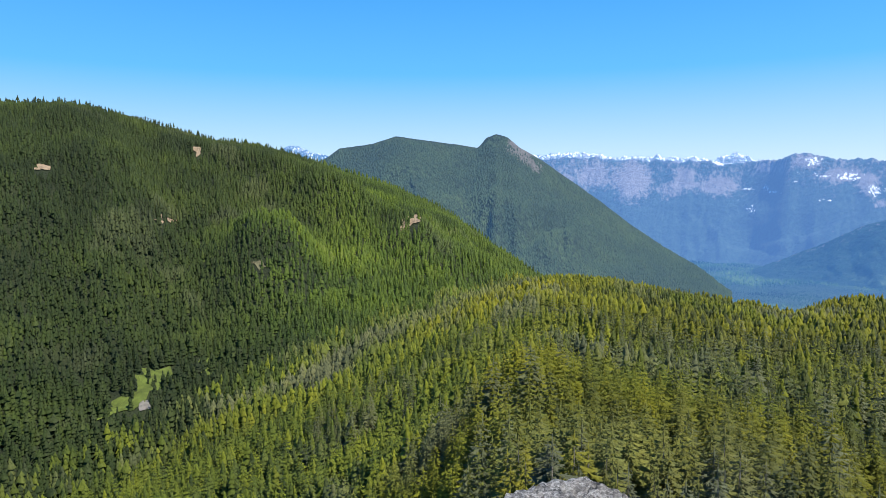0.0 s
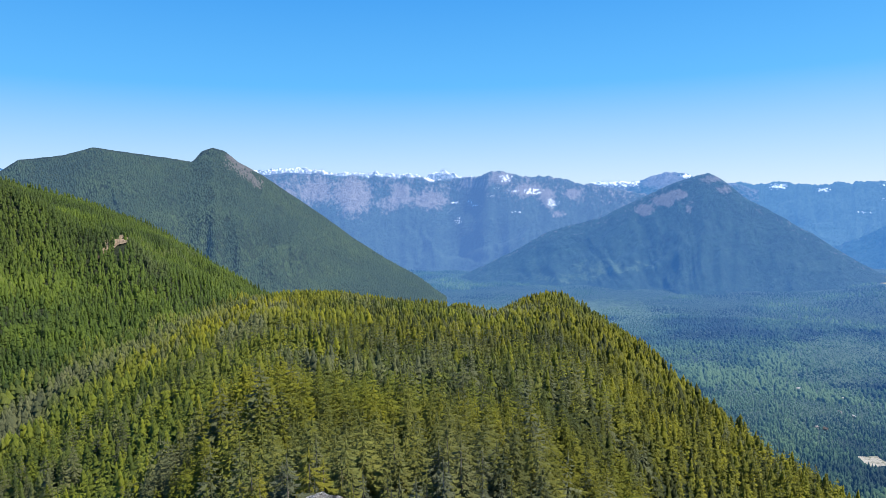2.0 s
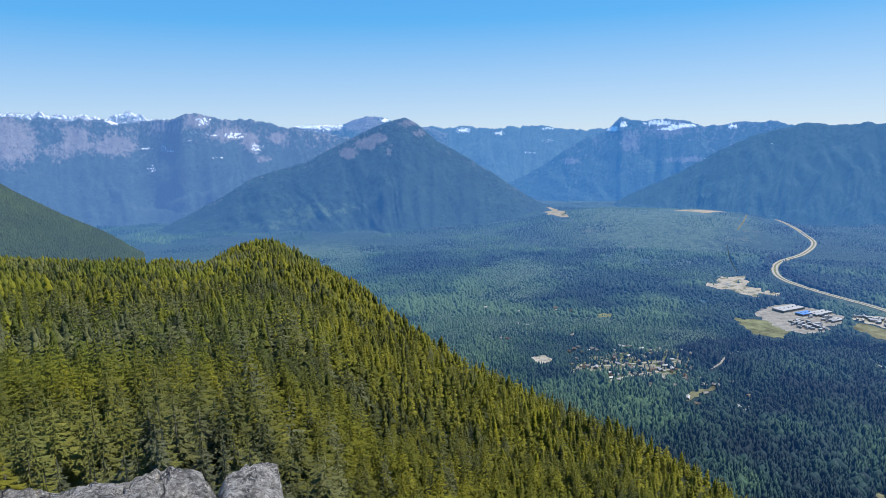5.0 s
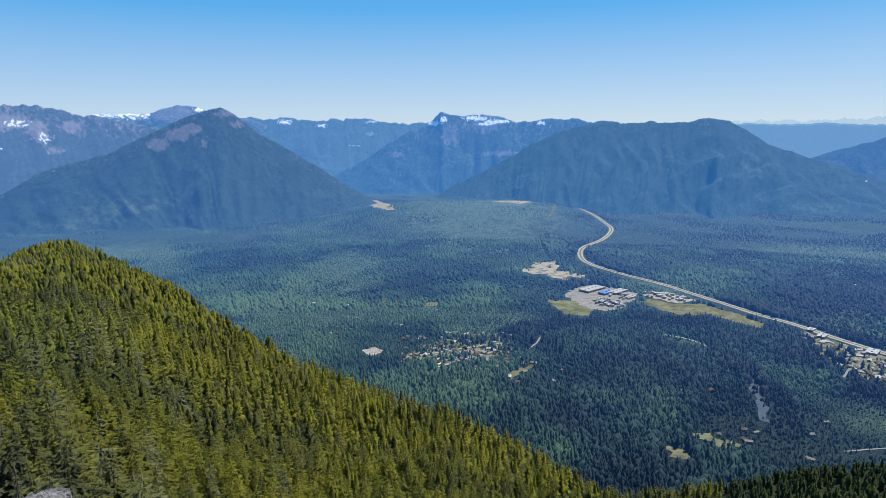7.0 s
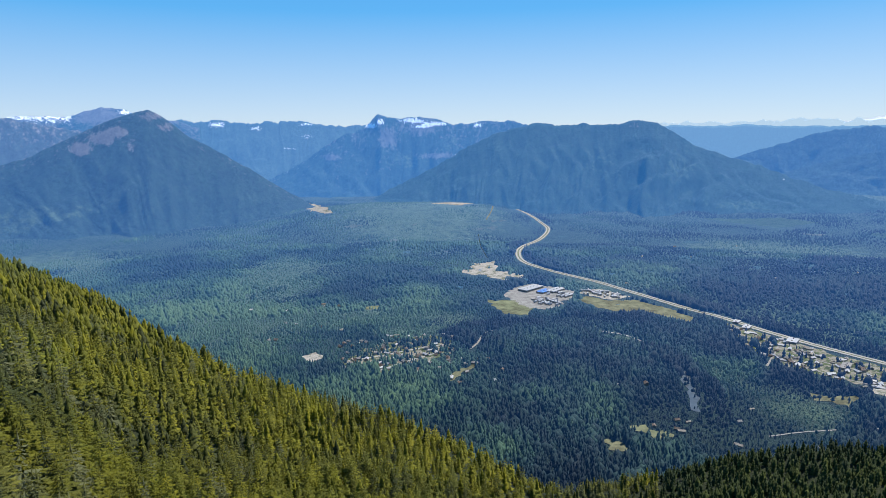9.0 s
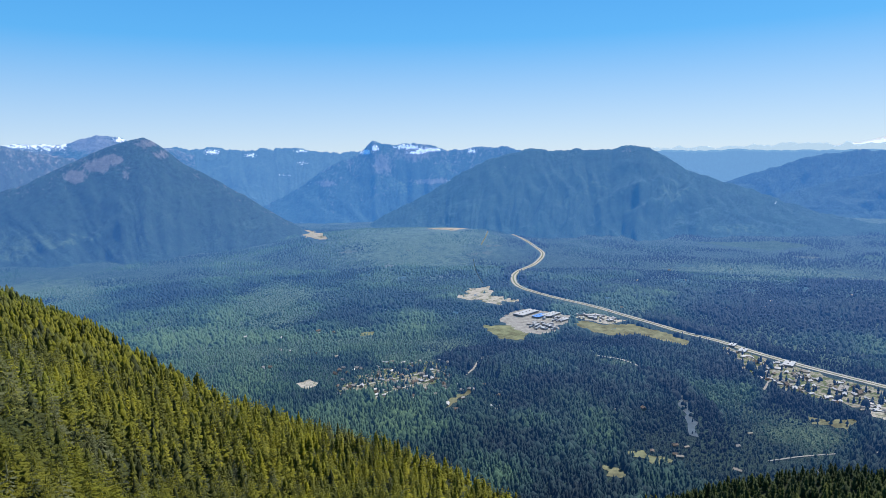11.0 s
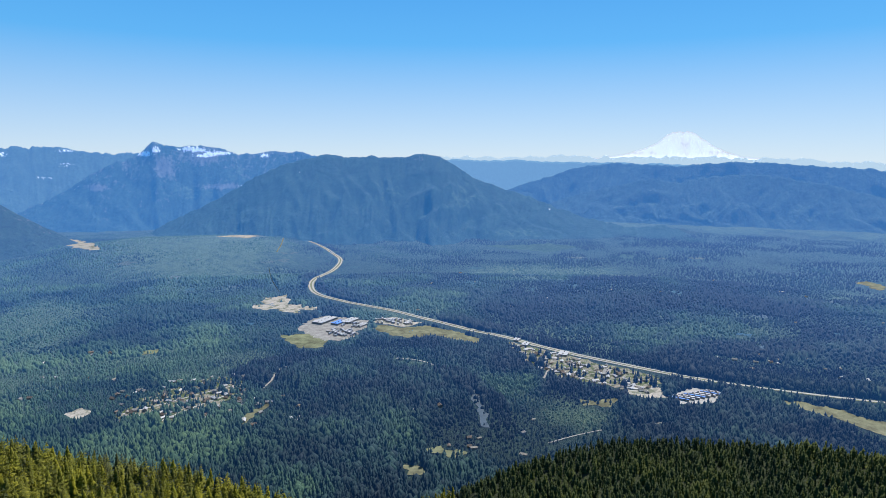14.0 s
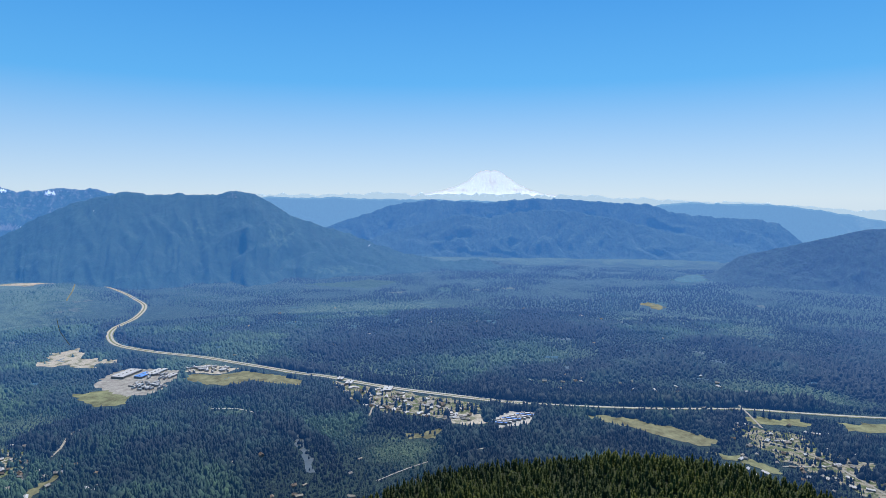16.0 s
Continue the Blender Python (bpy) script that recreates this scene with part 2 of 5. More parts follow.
m.colour(m.mix(m.ramp(m.noise(0.11, 5, 0.7), [(0.47, (0.0,)), (0.55, (1.0,))]), m.ramp(m.noise(0.05, 5, 0.7), [(0.4, (0.03, 0.05, 0.03)), (0.6, (0.075, 0.1, 0.045))]),
               m.ramp(m.noise(0.2, 4, 0.7), [(0.35, (0.13, 0.125, 0.11)), (0.65, (0.24, 0.22, 0.18))])))
town_ground = m.m
street = plain("street", (0.2, 0.195, 0.185), 0.2, 0.3)
roof_pale = plain("roof_pale", (0.33, 0.335, 0.345), 0.15, 0.2, 0.5)
roof_grey = plain("roof_grey", (0.2, 0.195, 0.19), 0.3, 0.2)
roof_brown = plain("roof_brown", (0.125, 0.1, 0.085), 0.3, 0.2)
roof_tan = plain("roof_tan", (0.23, 0.21, 0.18), 0.25, 0.2)
roof_blue = plain("roof_blue", (0.08, 0.2, 0.5), 0.2, 0.2, 0.5)

# ---- terrain ----
H = 350.0          # the valley floor lies this far below the lookout
TREE = 11.0


def smooth(x, a, b):
    t = np.clip((np.asarray(x, float) - a) / (b - a), 0, 1)
    return t * t * (3 - 2 * t)


def hash2(i, j, seed):
    h = np.sin(i * 127.1 + j * 311.7 + seed * 74.7) * 43758.5453
    return h - np.floor(h)


def value_noise(x, y, seed=0):
    i, j = np.floor(x), np.floor(y)
    u, v = x - i, y - j
    u, v = u * u * (3 - 2 * u), v * v * (3 - 2 * v)
    a = hash2(i, j, seed) * (1 - u) + hash2(i + 1, j, seed) * u
    b = hash2(i, j + 1, seed) * (1 - u) + hash2(i + 1, j + 1, seed) * u
    return (a * (1 - v) + b * v) * 2 - 1


def fbm(x, y, octaves=4, seed=0, ridged=False):
    total, amp, norm = 0.0, 1.0, 0.0
    for o in range(octaves):
        v = value_noise(x * 2 ** o, y * 2 ** o, seed + 7 * o)
        total = total + amp * ((1 - 2 * np.abs(v)) if ridged else v)
        norm += amp
        amp *= 0.5
    return total / norm


def spline(x, table, col):
    """Smooth (monotone-ish) curve through the rows of a small table."""
    xs, ys = np.array([r[0] for r in table], float), np.array([r[col] for r in table], float)
    d = np.gradient(ys, xs)
    i = np.clip(np.searchsorted(xs, x) - 1, 0, len(xs) - 2)
    h = xs[i + 1] - xs[i]
    t = np.clip((x - xs[i]) / h, 0, 1)
    return (ys[i] * (1 + 2 * t) * (1 - t) ** 2 + d[i] * h * t * (1 - t) ** 2 + ys[i + 1] * t * t * (3 - 2 * t) + d[i + 1] * h * t * t * (t - 1))


# the near ridge: heading, distance of its crest (or of the gully, to the left), angle of its treetops
NEAR = [(-60, 380, -26), (-40, 400, -24), (-29, 430, -22), (-18.6, 490, -18), (-7, 590, -13), (0, 670, -10.2), (4, 730, -8.9), (8, 790, -7.8), (13, 800, -7.85),
        (18, 780, -8.5), (25, 740, -9.3), (28.6, 720, -9.75), (31, 760, -8.65), (33.5, 790, -8.3), (36, 770, -9.0), (39, 690, -10.9), (43, 560, -13.9),
        (48, 440, -17.3), (53, 360, -20.6), (58, 310, -22.7), (62, 290, -24.0), (66, 272, -24.9), (71, 255, -27.2), (76, 250, -28.7), (80, 260, -29.6),
        (85, 290, -29.2), (90, 320, -28.1)]
SPUR = [(90, 320, -28.1), (97, 350, -25.6), (105, 370, -23.2), (113, 385, -21.9), (121, 395, -21.0), (129, 395, -20.85), (134, 390, -21.4), (140, 380, -22.5),
        (160, 350, -28), (220, 300, -30), (300, 300, -25)]
# the wooded mountain on the left: heading, distance and angle of its skyline
LEFT = [(-60, 1250, 5.5), (-34, 1300, 6.56), (-28.5, 1320, 6.77), (-25, 1330, 5.8), (-20.5, 1380, 4.5), (-14.7, 1430, 3.74), (-10.2, 1450, 2.23), (-4.2, 1430, 0.25),
        (0.8, 1350, -2.18), (5.8, 1200, -5.78), (8.3, 1100, -7.3), (12, 1000, -9.5), (16, 900, -13)]


def tree_size(az):
    return 1 - 0.46 * smooth(az, 42, 64)


def ground_z(az, r):
    """Height of the ground at a heading (degrees) and distance from the lookout."""
    az, r = np.broadcast_arrays(np.asarray(az, float), np.asarray(r, float))
    az = np.where(az < -60, az + 360, az)
    d1 = np.where(az < 90, spline(az, NEAR, 1), spline(az, SPUR, 1))
    e1 = np.where(az < 90, spline(az, NEAR, 2), spline(az, SPUR, 2))
    crest = smooth(az, 2, 10)
    z1 = EYE + d1 * np.tan(np.radians(e1)) - TREE * (0.55 + 0.25 * crest) * tree_size(az)
    right = smooth(az, 66, 84) * (1 - smooth(az, 190, 240))
    z55 = -40 - 25 * right - 34 * smooth(az, 26, 48) * (1 - right) - 55 * (1 - smooth(az, -14, 9)) * (az < 200)
    s = np.clip((r - 55) / (d1 - 55), 0, 1)
    z = z55 + (z1 - z55) * s - (30 * right + 6) * 4 * s * (1 - s)
    back = smooth(az, 145, 190) * (1 - smooth(az, 275, 312))
    z = z + back * 26 * (1 - smooth(r, 55, 260))
    z = np.where(r < 55, -1.8 + (z55 + 26 * back + 1.8) * np.clip((r - 2.5) / 52.5, 0, 1), z)
    # beyond the crest the slope falls to the valley
    fall = np.maximum(z1 - 0.78 * np.maximum(r - d1, 0) - 0.0004 * np.maximum(r - d1, 0) ** 2, -H)
    # to the left it rises again to the wooded mountain
    al = np.where(az > 200, -60.0, az)
    da, ea = spline(al, LEFT, 1), spline(al, LEFT, 2)
    za = EYE + da * np.tan(np.radians(ea)) - TREE * 0.45
    u = np.clip((r - d1) / np.maximum(da - d1, 1), 0, 1)
    rise = z1 + (za - z1) * (0.55 * u + 0.45 * u * u * (3 - 2 * u))
    rise = rise + 56 * np.exp(-((az + 15.0) / 4.2) ** 2 - ((r - 760) / 80) ** 2)
    rise = rise + (15 * fbm(az / 5.0, r / 210, 3, 3, True) + 22 * fbm(az / 7.0 + r / 700, r / 900 + 2.3, 3, 14, True)) * np.sin(np.pi * u) * (r > d1)
    px, py = r * np.sin(np.radians(az)), r * np.cos(np.radians(az))
    (sx, sy), (tx, ty) = xy(-19, 1180), xy(1.5, 860)
    k = np.clip(((px - sx) * (tx - sx) + (py - sy) * (ty - sy)) / ((tx - sx) ** 2 + (ty - sy) ** 2), 0, 1)
    rise = rise + 62 * np.exp(-(np.hypot(px - sx - k * (tx - sx), py - sy - k * (ty - sy)) / 62) ** 2) * (1 - 0.6 * k)
    rise = np.where(r < da, np.minimum(rise, EYE + r * np.tan(np.radians(ea - 0.35 - 1.2 * (1 - u))) - TREE * 0.55), rise)
    rise = np.where(r > da, np.maximum(za - 0.6 * (r - da), -H), rise)
    left = 1 - smooth(az, 10, 16)
    left = np.where(az > 200, 1.0, left)
    beyond = fall * (1 - left) + rise * left
    z = np.where(r > d1, beyond, z)
    # low mounds on the valley floor
    flat = smooth(z, -H + 25, -H)
    x, y = r * np.sin(np.radians(az)), r * np.cos(np.radians(az))
    z = z + flat * (62 * np.exp(-((az - 66.5) / 9.5) ** 4 - ((r - 2560) / 380) ** 2) + 18 * np.exp(-((az - 108) / 7) ** 2 - ((r - 1750) / 260) ** 2))
    rough = (1 - flat) * smooth(r, 20, 120)
    return z + rough * (5.0 * fbm(x / 90, y / 90, 3, 5) + 2.0 * fbm(x / 25, y / 25, 2, 9)) + flat * 2.5 * fbm(x / 260, y / 260, 2, 11)


def xy(az, r):
    a = np.radians(az)
    return r * np.sin(a), r * np.cos(a)


def mesh_from(name, verts, faces, material, attrs=None, smooth_shade=False):
    me = bpy.data.meshes.new(name)
    faces = np.asarray(faces, np.int32)
    k = faces.shape[1]
    me.vertices.add(len(verts))
    me.vertices.foreach_set("co", np.asarray(verts, np.float32).ravel())
    me.loops.add(faces.size)
    me.loops.foreach_set("vertex_index", faces.ravel())
    me.polygons.add(len(faces))
    me.polygons.foreach_set("loop_start", np.arange(0, faces.size, k, dtype=np.int32))
    if smooth_shade:
        me.polygons.foreach_set("use_smooth", np.ones(len(faces), bool))
    for key, values in (attrs or {}).items():
        me.attributes.new(key, "FLOAT", "POINT").data.foreach_set("value", np.asarray(values, np.float32))
    me.update(calc_edges=True)
    me.validate()
    me.materials.append(material)
    return me


def grid_faces(rows, cols, wrap=False):
    i, j = np.meshgrid(np.arange(rows - 1), np.arange(cols if wrap else cols - 1), indexing="ij")
    k = (j + 1) % cols
    return np.stack([i * cols + j, i * cols + k, (i + 1) * cols + k, (i + 1) * cols + j], -1).reshape(-1, 4)[:, ::-1]


azs = np.concatenate([np.arange(-46, 146, 0.45), np.arange(146, 314, 3.0)])
rs = np.concatenate([[0.5, 3.0], np.geomspace(5, 4950, 180)])
R_, A_ = np.meshgrid(rs, azs, indexing="ij")
Z_ = ground_z(A_, R_)
Z_[:2] = -2.2
X_, Y_ = xy(A_, R_)
ground = new("ground", mesh_from("ground", np.stack([X_, Y_, Z_], -1).reshape(-1, 3), grid_faces(len(rs), len(azs), True), forest_floor, smooth_shade=True))
tagged(ground, "dark green forest floor of ridges and wide valley", "ground", kind="structure")


def haze_share(r):
    """Share of the emitted haze: 0 at the lookout, 1 at the far side of the valley."""
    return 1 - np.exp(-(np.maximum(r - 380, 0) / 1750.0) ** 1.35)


def blob(a, f, a0, f0, wa, wf):
    return np.exp(-((a - a0) / wa) ** 2 - ((f - f0) / wf) ** 2)


# stands of young, lighter green trees: heading, distance and their spreads
YOUNG = [(68, 2450, 8, 620), (51, 1250, 7, 330), (64, 1190, 6, 70), (95, 1000, 3, 60), (86, 1120, 3, 60), (101, 880, 4, 50), (104, 1300, 8, 110), (85, 1500, 5, 110), (61, 1260, 5, 60), (56, 1650, 4, 200), (70, 1180, 4, 50), (36, 2000, 8, 300), (67, 1090, 3, 35), (112, 1500, 6, 130), (126, 1900, 7, 160), (98, 2050, 8, 160), (133, 1300, 6, 70)]

# added sheet over the ground, emitting more haze with distance
fi, fa = np.flatnonzero((rs > 450) & (rs < 4500)), np.flatnonzero((azs > 12) & (azs < 146))
FX, FY, FZ = (g[np.ix_(fi, fa)] for g in (X_, Y_, Z_))
floor_far = new("valley_floor", mesh_from("valley_floor", np.stack([FX, FY, np.where(FZ < -H + 95, FZ + 0.35, FZ - 3)], -1).reshape(-1, 3), grid_faces(len(fi), len(fa)), far_floor, {"rock": 0 * FX.ravel(), "snow": 0 * FX.ravel(), "pasture": np.clip(0.8 * sum(blob(np.degrees(np.arctan2(FX, FY)), np.hypot(FX, FY), *k) for k in YOUNG), 0, 0.6).ravel(), "far": haze_share(np.hypot(FX, FY)).ravel()}, True))
tagged(floor_far, "green sheet over the valley floor that emits blue haze", "ground", kind="structure")


# ---- mountains ----
# every range emits its own haze through its far material
GRIDS = {}


def mountain(name, label, crest, foot, material, spurs=(4.0, 0.3), jag=0.04, rock=None, snow=None, base=-H, step=0.1, rows=46, seed=1, back=0.3, curve=1.25, cut=0.07, fluting=260.0, marks=(), ribs=()):
    """A range: crest rows of heading, angle and distance; foot is how far its front slope runs out;
    marks are patches of rock, snow or pasture, ribs are side ridges that run down from the crest."""
    a0, a1 = crest[0][0], crest[-1][0]
    az = np.arange(a0, a1 + step, step)
    el = np.interp(az, [c[0] for c in crest], [c[1] for c in crest])
    el = np.convolve(np.pad(el, 1, "edge"), np.array([1, 2, 1]) / 4, "valid")
    el = el + jag * (1.5 * fbm(az * 1.6, az * 0 + seed, 5, seed) + 0.8 * fbm(az * 2.7, az * 0 + seed + 3, 4, seed + 1, True))
    dist = spline(az, crest, 2)
    top = EYE + dist * np.tan(np.radians(el))
    u = np.concatenate([np.linspace(0, 1, rows), 1 + np.linspace(0.08, 1, 6) * back])[:, None]
    f = np.clip(u, 0, 1)
    tall_part = np.clip((top - base) / max(1.0, float((top - base).max())), 0, 1)
    apron = foot * (0.5 + 0.5 * tall_part ** 0.7) * (1 + 0.3 * fbm(az / 2.6, az * 0 + seed + 1.7, 3, seed + 9))
    r = dist - apron * (1 - u)
    rise = np.where(u <= 1, f ** curve, 1 - (u - 1) / back)
    bend = 0.9 * fbm(az[None] / (1.5 * spurs[0]) + 3, f * 1.7, 3, seed + 5)
    wig = fbm(az[None] / spurs[0] + 0.5 * f + bend, f * 1.3 + seed + 0.8 * bend, 5, seed, True)
    for a_top, a_foot, f_foot, wide, tall in ribs:
        g = np.clip((1 - f) / (1 - f_foot), 0, 1.3)
        wig = wig + 0.3 * tall * np.clip(1 - np.abs(az[None] - a_top - (a_foot - a_top) * g) / (wide * (0.5 + g)), 0, 1) * (g < 1.29)
    env = np.sin(np.pi * np.clip(f, 0, 1)) ** 0.8 * (u <= 1)
    span = max(3, int(1.6 / step))
    bell = np.hanning(2 * span + 3)[1:-1]
    soft_top = np.convolve(np.pad(top, span, "reflect", reflect_type="odd"), bell / bell.sum(), "valid")
    top = soft_top + (top - soft_top) * smooth(f, 0.72, 1.0)
    height = np.maximum(top - base, -30.0)
    z = base - 6 + (height + 6) * rise + 0.06 * height * spurs[1] * wig * env
    r = r - apron * 0.015 * wig * env
    px, py = xy(az[None] + 0 * f, r)
    z = z + 0.05 * np.minimum(height, 320) * env * fbm(px / 300 + seed, py / 190, 6, seed + 3, True)
    run = az[None] * dist / 57.3
    flutes = 0.0
    for wave, share in ((fluting, 1.0), (fluting / 2.3, 0.5), (fluting / 5.1, 0.22)):
        lean = 1.6 * fbm(run / 700 + wave, 0 * f + seed, 2, seed + 26) + 0.5 * (hash2(seed, wave, 5) - 0.5)
        way = run / wave + 1.3 * fbm(run / (2.6 * wave), f * 1.1 + seed, 2, seed + 20) + 0.7 * fbm(run / wave, f * 3.5, 2, seed + 22) + lean * (1 - f) * fluting / wave
        flutes = flutes + share * (4 * np.abs(way - np.floor(way) - 0.5) - 1) * (0.6 + 1.1 * fbm(run / wave, f * 3.0 + 9, 2, seed + 24))
    z = z + cut * np.minimum(height, 320) * np.sin(np.pi * np.clip(f, 0, 1) ** 0.75) * (u <= 1) * flutes
    soft_el = np.convolve(np.pad(el, span, "reflect", reflect_type="odd"), bell / bell.sum(), "valid")
    lim = EYE + r * np.tan(np.radians(soft_el + (el - soft_el) * smooth(f, 0.8, 1.0) - 0.25 * (1 - f)))
    z = np.where(u < 1, np.minimum(z, lim), z)
    azm = np.broadcast_to(az, z.shape)
    x, y = xy(azm, r)
    att = {"rock": rock(azm, f, wig) if rock else f * 0 + 0 * azm, "snow": snow(azm, f, wig) if snow else f * 0 + 0 * azm}
    att["pasture"] = 0 * z
    angle = np.degrees(np.arctan2(z - EYE, r))
    for key, ma, me_, wa, we, amount in marks:
        att[key] = att[key] + amount * np.exp(-(((azm - ma) / wa) ** 2 + ((angle - me_) / we) ** 2) ** 1.5)
    att = {k: np.clip(v, 0, 1).ravel() for k, v in att.items()}
    GRIDS[name] = (x, y, z)
    ob = new(name, mesh_from(name, np.stack([x, y, z], -1).reshape(-1, 3), grid_faces(*z.shape), material, att, True))
    return tagged(ob, label, "mountain", kind="structure")


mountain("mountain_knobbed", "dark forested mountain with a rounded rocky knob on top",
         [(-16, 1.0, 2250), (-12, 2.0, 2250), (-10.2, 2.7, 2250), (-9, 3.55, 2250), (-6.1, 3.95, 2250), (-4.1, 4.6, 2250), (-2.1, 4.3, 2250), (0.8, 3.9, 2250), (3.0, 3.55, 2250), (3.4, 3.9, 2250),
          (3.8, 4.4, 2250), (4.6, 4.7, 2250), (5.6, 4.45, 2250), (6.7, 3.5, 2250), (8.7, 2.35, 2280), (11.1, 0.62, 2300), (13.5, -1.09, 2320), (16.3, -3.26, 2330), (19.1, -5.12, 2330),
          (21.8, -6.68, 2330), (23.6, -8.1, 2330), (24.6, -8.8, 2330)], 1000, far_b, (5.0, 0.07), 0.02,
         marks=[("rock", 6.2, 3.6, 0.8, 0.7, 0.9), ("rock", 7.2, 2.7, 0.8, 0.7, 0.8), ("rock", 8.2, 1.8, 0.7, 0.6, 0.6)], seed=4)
mountain("mountain_gap_peak", "pale haze-blue distant peak with snow streaks",
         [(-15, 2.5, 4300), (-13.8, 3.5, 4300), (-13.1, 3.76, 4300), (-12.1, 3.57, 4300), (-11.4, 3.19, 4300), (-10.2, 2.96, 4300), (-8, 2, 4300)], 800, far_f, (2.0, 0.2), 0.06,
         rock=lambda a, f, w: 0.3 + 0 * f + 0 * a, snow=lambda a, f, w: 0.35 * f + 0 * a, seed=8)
mountain("mountain_snow_crest", "pale hazy far ridge with snow along its peaks",
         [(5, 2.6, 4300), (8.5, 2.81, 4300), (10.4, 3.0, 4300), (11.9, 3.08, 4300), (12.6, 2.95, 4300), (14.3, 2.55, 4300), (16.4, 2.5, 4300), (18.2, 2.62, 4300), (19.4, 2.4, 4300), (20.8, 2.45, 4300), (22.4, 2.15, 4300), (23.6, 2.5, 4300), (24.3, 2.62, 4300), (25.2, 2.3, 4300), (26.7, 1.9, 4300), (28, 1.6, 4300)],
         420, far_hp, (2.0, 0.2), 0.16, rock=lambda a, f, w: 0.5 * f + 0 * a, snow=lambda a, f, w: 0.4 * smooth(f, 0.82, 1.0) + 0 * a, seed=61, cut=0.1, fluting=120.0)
mountain("mountain_range_cliffs", "long haze-blue mountain range with grey cliffs and snow patches",
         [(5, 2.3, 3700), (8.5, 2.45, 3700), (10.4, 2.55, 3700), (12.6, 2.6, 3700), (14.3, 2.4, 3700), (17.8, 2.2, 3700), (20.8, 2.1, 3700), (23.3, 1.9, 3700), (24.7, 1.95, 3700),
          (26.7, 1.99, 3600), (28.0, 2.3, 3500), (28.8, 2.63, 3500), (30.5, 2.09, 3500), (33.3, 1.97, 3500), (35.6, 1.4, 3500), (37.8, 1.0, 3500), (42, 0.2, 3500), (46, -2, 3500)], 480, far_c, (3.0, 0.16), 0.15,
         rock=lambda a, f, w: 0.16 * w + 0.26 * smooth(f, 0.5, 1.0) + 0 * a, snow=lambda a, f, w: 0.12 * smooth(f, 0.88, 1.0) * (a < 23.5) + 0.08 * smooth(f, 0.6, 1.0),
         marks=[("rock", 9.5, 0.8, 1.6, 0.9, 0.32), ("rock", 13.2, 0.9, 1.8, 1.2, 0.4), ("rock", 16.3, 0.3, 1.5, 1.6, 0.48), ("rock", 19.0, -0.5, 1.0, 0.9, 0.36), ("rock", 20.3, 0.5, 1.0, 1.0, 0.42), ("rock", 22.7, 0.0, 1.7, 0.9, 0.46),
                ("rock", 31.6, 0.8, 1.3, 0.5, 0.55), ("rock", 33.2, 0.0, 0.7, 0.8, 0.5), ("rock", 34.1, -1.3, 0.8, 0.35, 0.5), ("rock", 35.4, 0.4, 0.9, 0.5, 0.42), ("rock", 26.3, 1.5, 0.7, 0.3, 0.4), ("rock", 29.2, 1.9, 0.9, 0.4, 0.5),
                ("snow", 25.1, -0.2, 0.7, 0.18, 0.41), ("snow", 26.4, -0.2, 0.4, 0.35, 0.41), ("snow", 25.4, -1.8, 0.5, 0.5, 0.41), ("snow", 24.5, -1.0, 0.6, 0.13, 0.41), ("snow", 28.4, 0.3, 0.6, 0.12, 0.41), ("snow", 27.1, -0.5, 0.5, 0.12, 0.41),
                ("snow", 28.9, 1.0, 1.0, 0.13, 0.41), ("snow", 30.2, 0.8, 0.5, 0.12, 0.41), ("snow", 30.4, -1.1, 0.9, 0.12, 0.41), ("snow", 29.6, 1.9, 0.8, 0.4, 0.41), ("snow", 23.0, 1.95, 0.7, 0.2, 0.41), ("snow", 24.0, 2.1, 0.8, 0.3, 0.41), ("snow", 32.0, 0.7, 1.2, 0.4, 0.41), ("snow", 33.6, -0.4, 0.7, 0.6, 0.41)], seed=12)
mountain("mountain_behind_cone", "haze-blue rocky mountain with snow on its crest",
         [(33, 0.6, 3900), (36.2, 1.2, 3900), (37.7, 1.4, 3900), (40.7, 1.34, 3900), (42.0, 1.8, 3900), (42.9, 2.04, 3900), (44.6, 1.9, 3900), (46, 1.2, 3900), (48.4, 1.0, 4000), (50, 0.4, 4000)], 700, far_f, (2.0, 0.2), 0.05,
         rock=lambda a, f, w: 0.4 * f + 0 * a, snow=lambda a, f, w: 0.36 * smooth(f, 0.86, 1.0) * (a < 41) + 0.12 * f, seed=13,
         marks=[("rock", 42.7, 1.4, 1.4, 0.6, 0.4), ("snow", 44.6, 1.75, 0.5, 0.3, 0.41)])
mountain("mountain_pass_ridges", "pale haze-blue distant ridges beyond the pass",
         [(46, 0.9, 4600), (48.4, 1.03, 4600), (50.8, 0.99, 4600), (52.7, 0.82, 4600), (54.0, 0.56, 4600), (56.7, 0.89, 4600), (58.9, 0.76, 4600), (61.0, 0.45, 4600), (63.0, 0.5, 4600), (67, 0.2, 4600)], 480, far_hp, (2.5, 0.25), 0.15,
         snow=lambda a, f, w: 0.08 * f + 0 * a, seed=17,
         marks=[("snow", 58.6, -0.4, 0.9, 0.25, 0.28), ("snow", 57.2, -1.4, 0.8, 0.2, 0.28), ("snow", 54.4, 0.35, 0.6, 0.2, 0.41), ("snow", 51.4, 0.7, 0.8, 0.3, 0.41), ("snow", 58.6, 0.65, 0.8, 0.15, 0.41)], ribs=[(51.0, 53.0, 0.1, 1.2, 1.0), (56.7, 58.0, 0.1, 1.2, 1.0)])
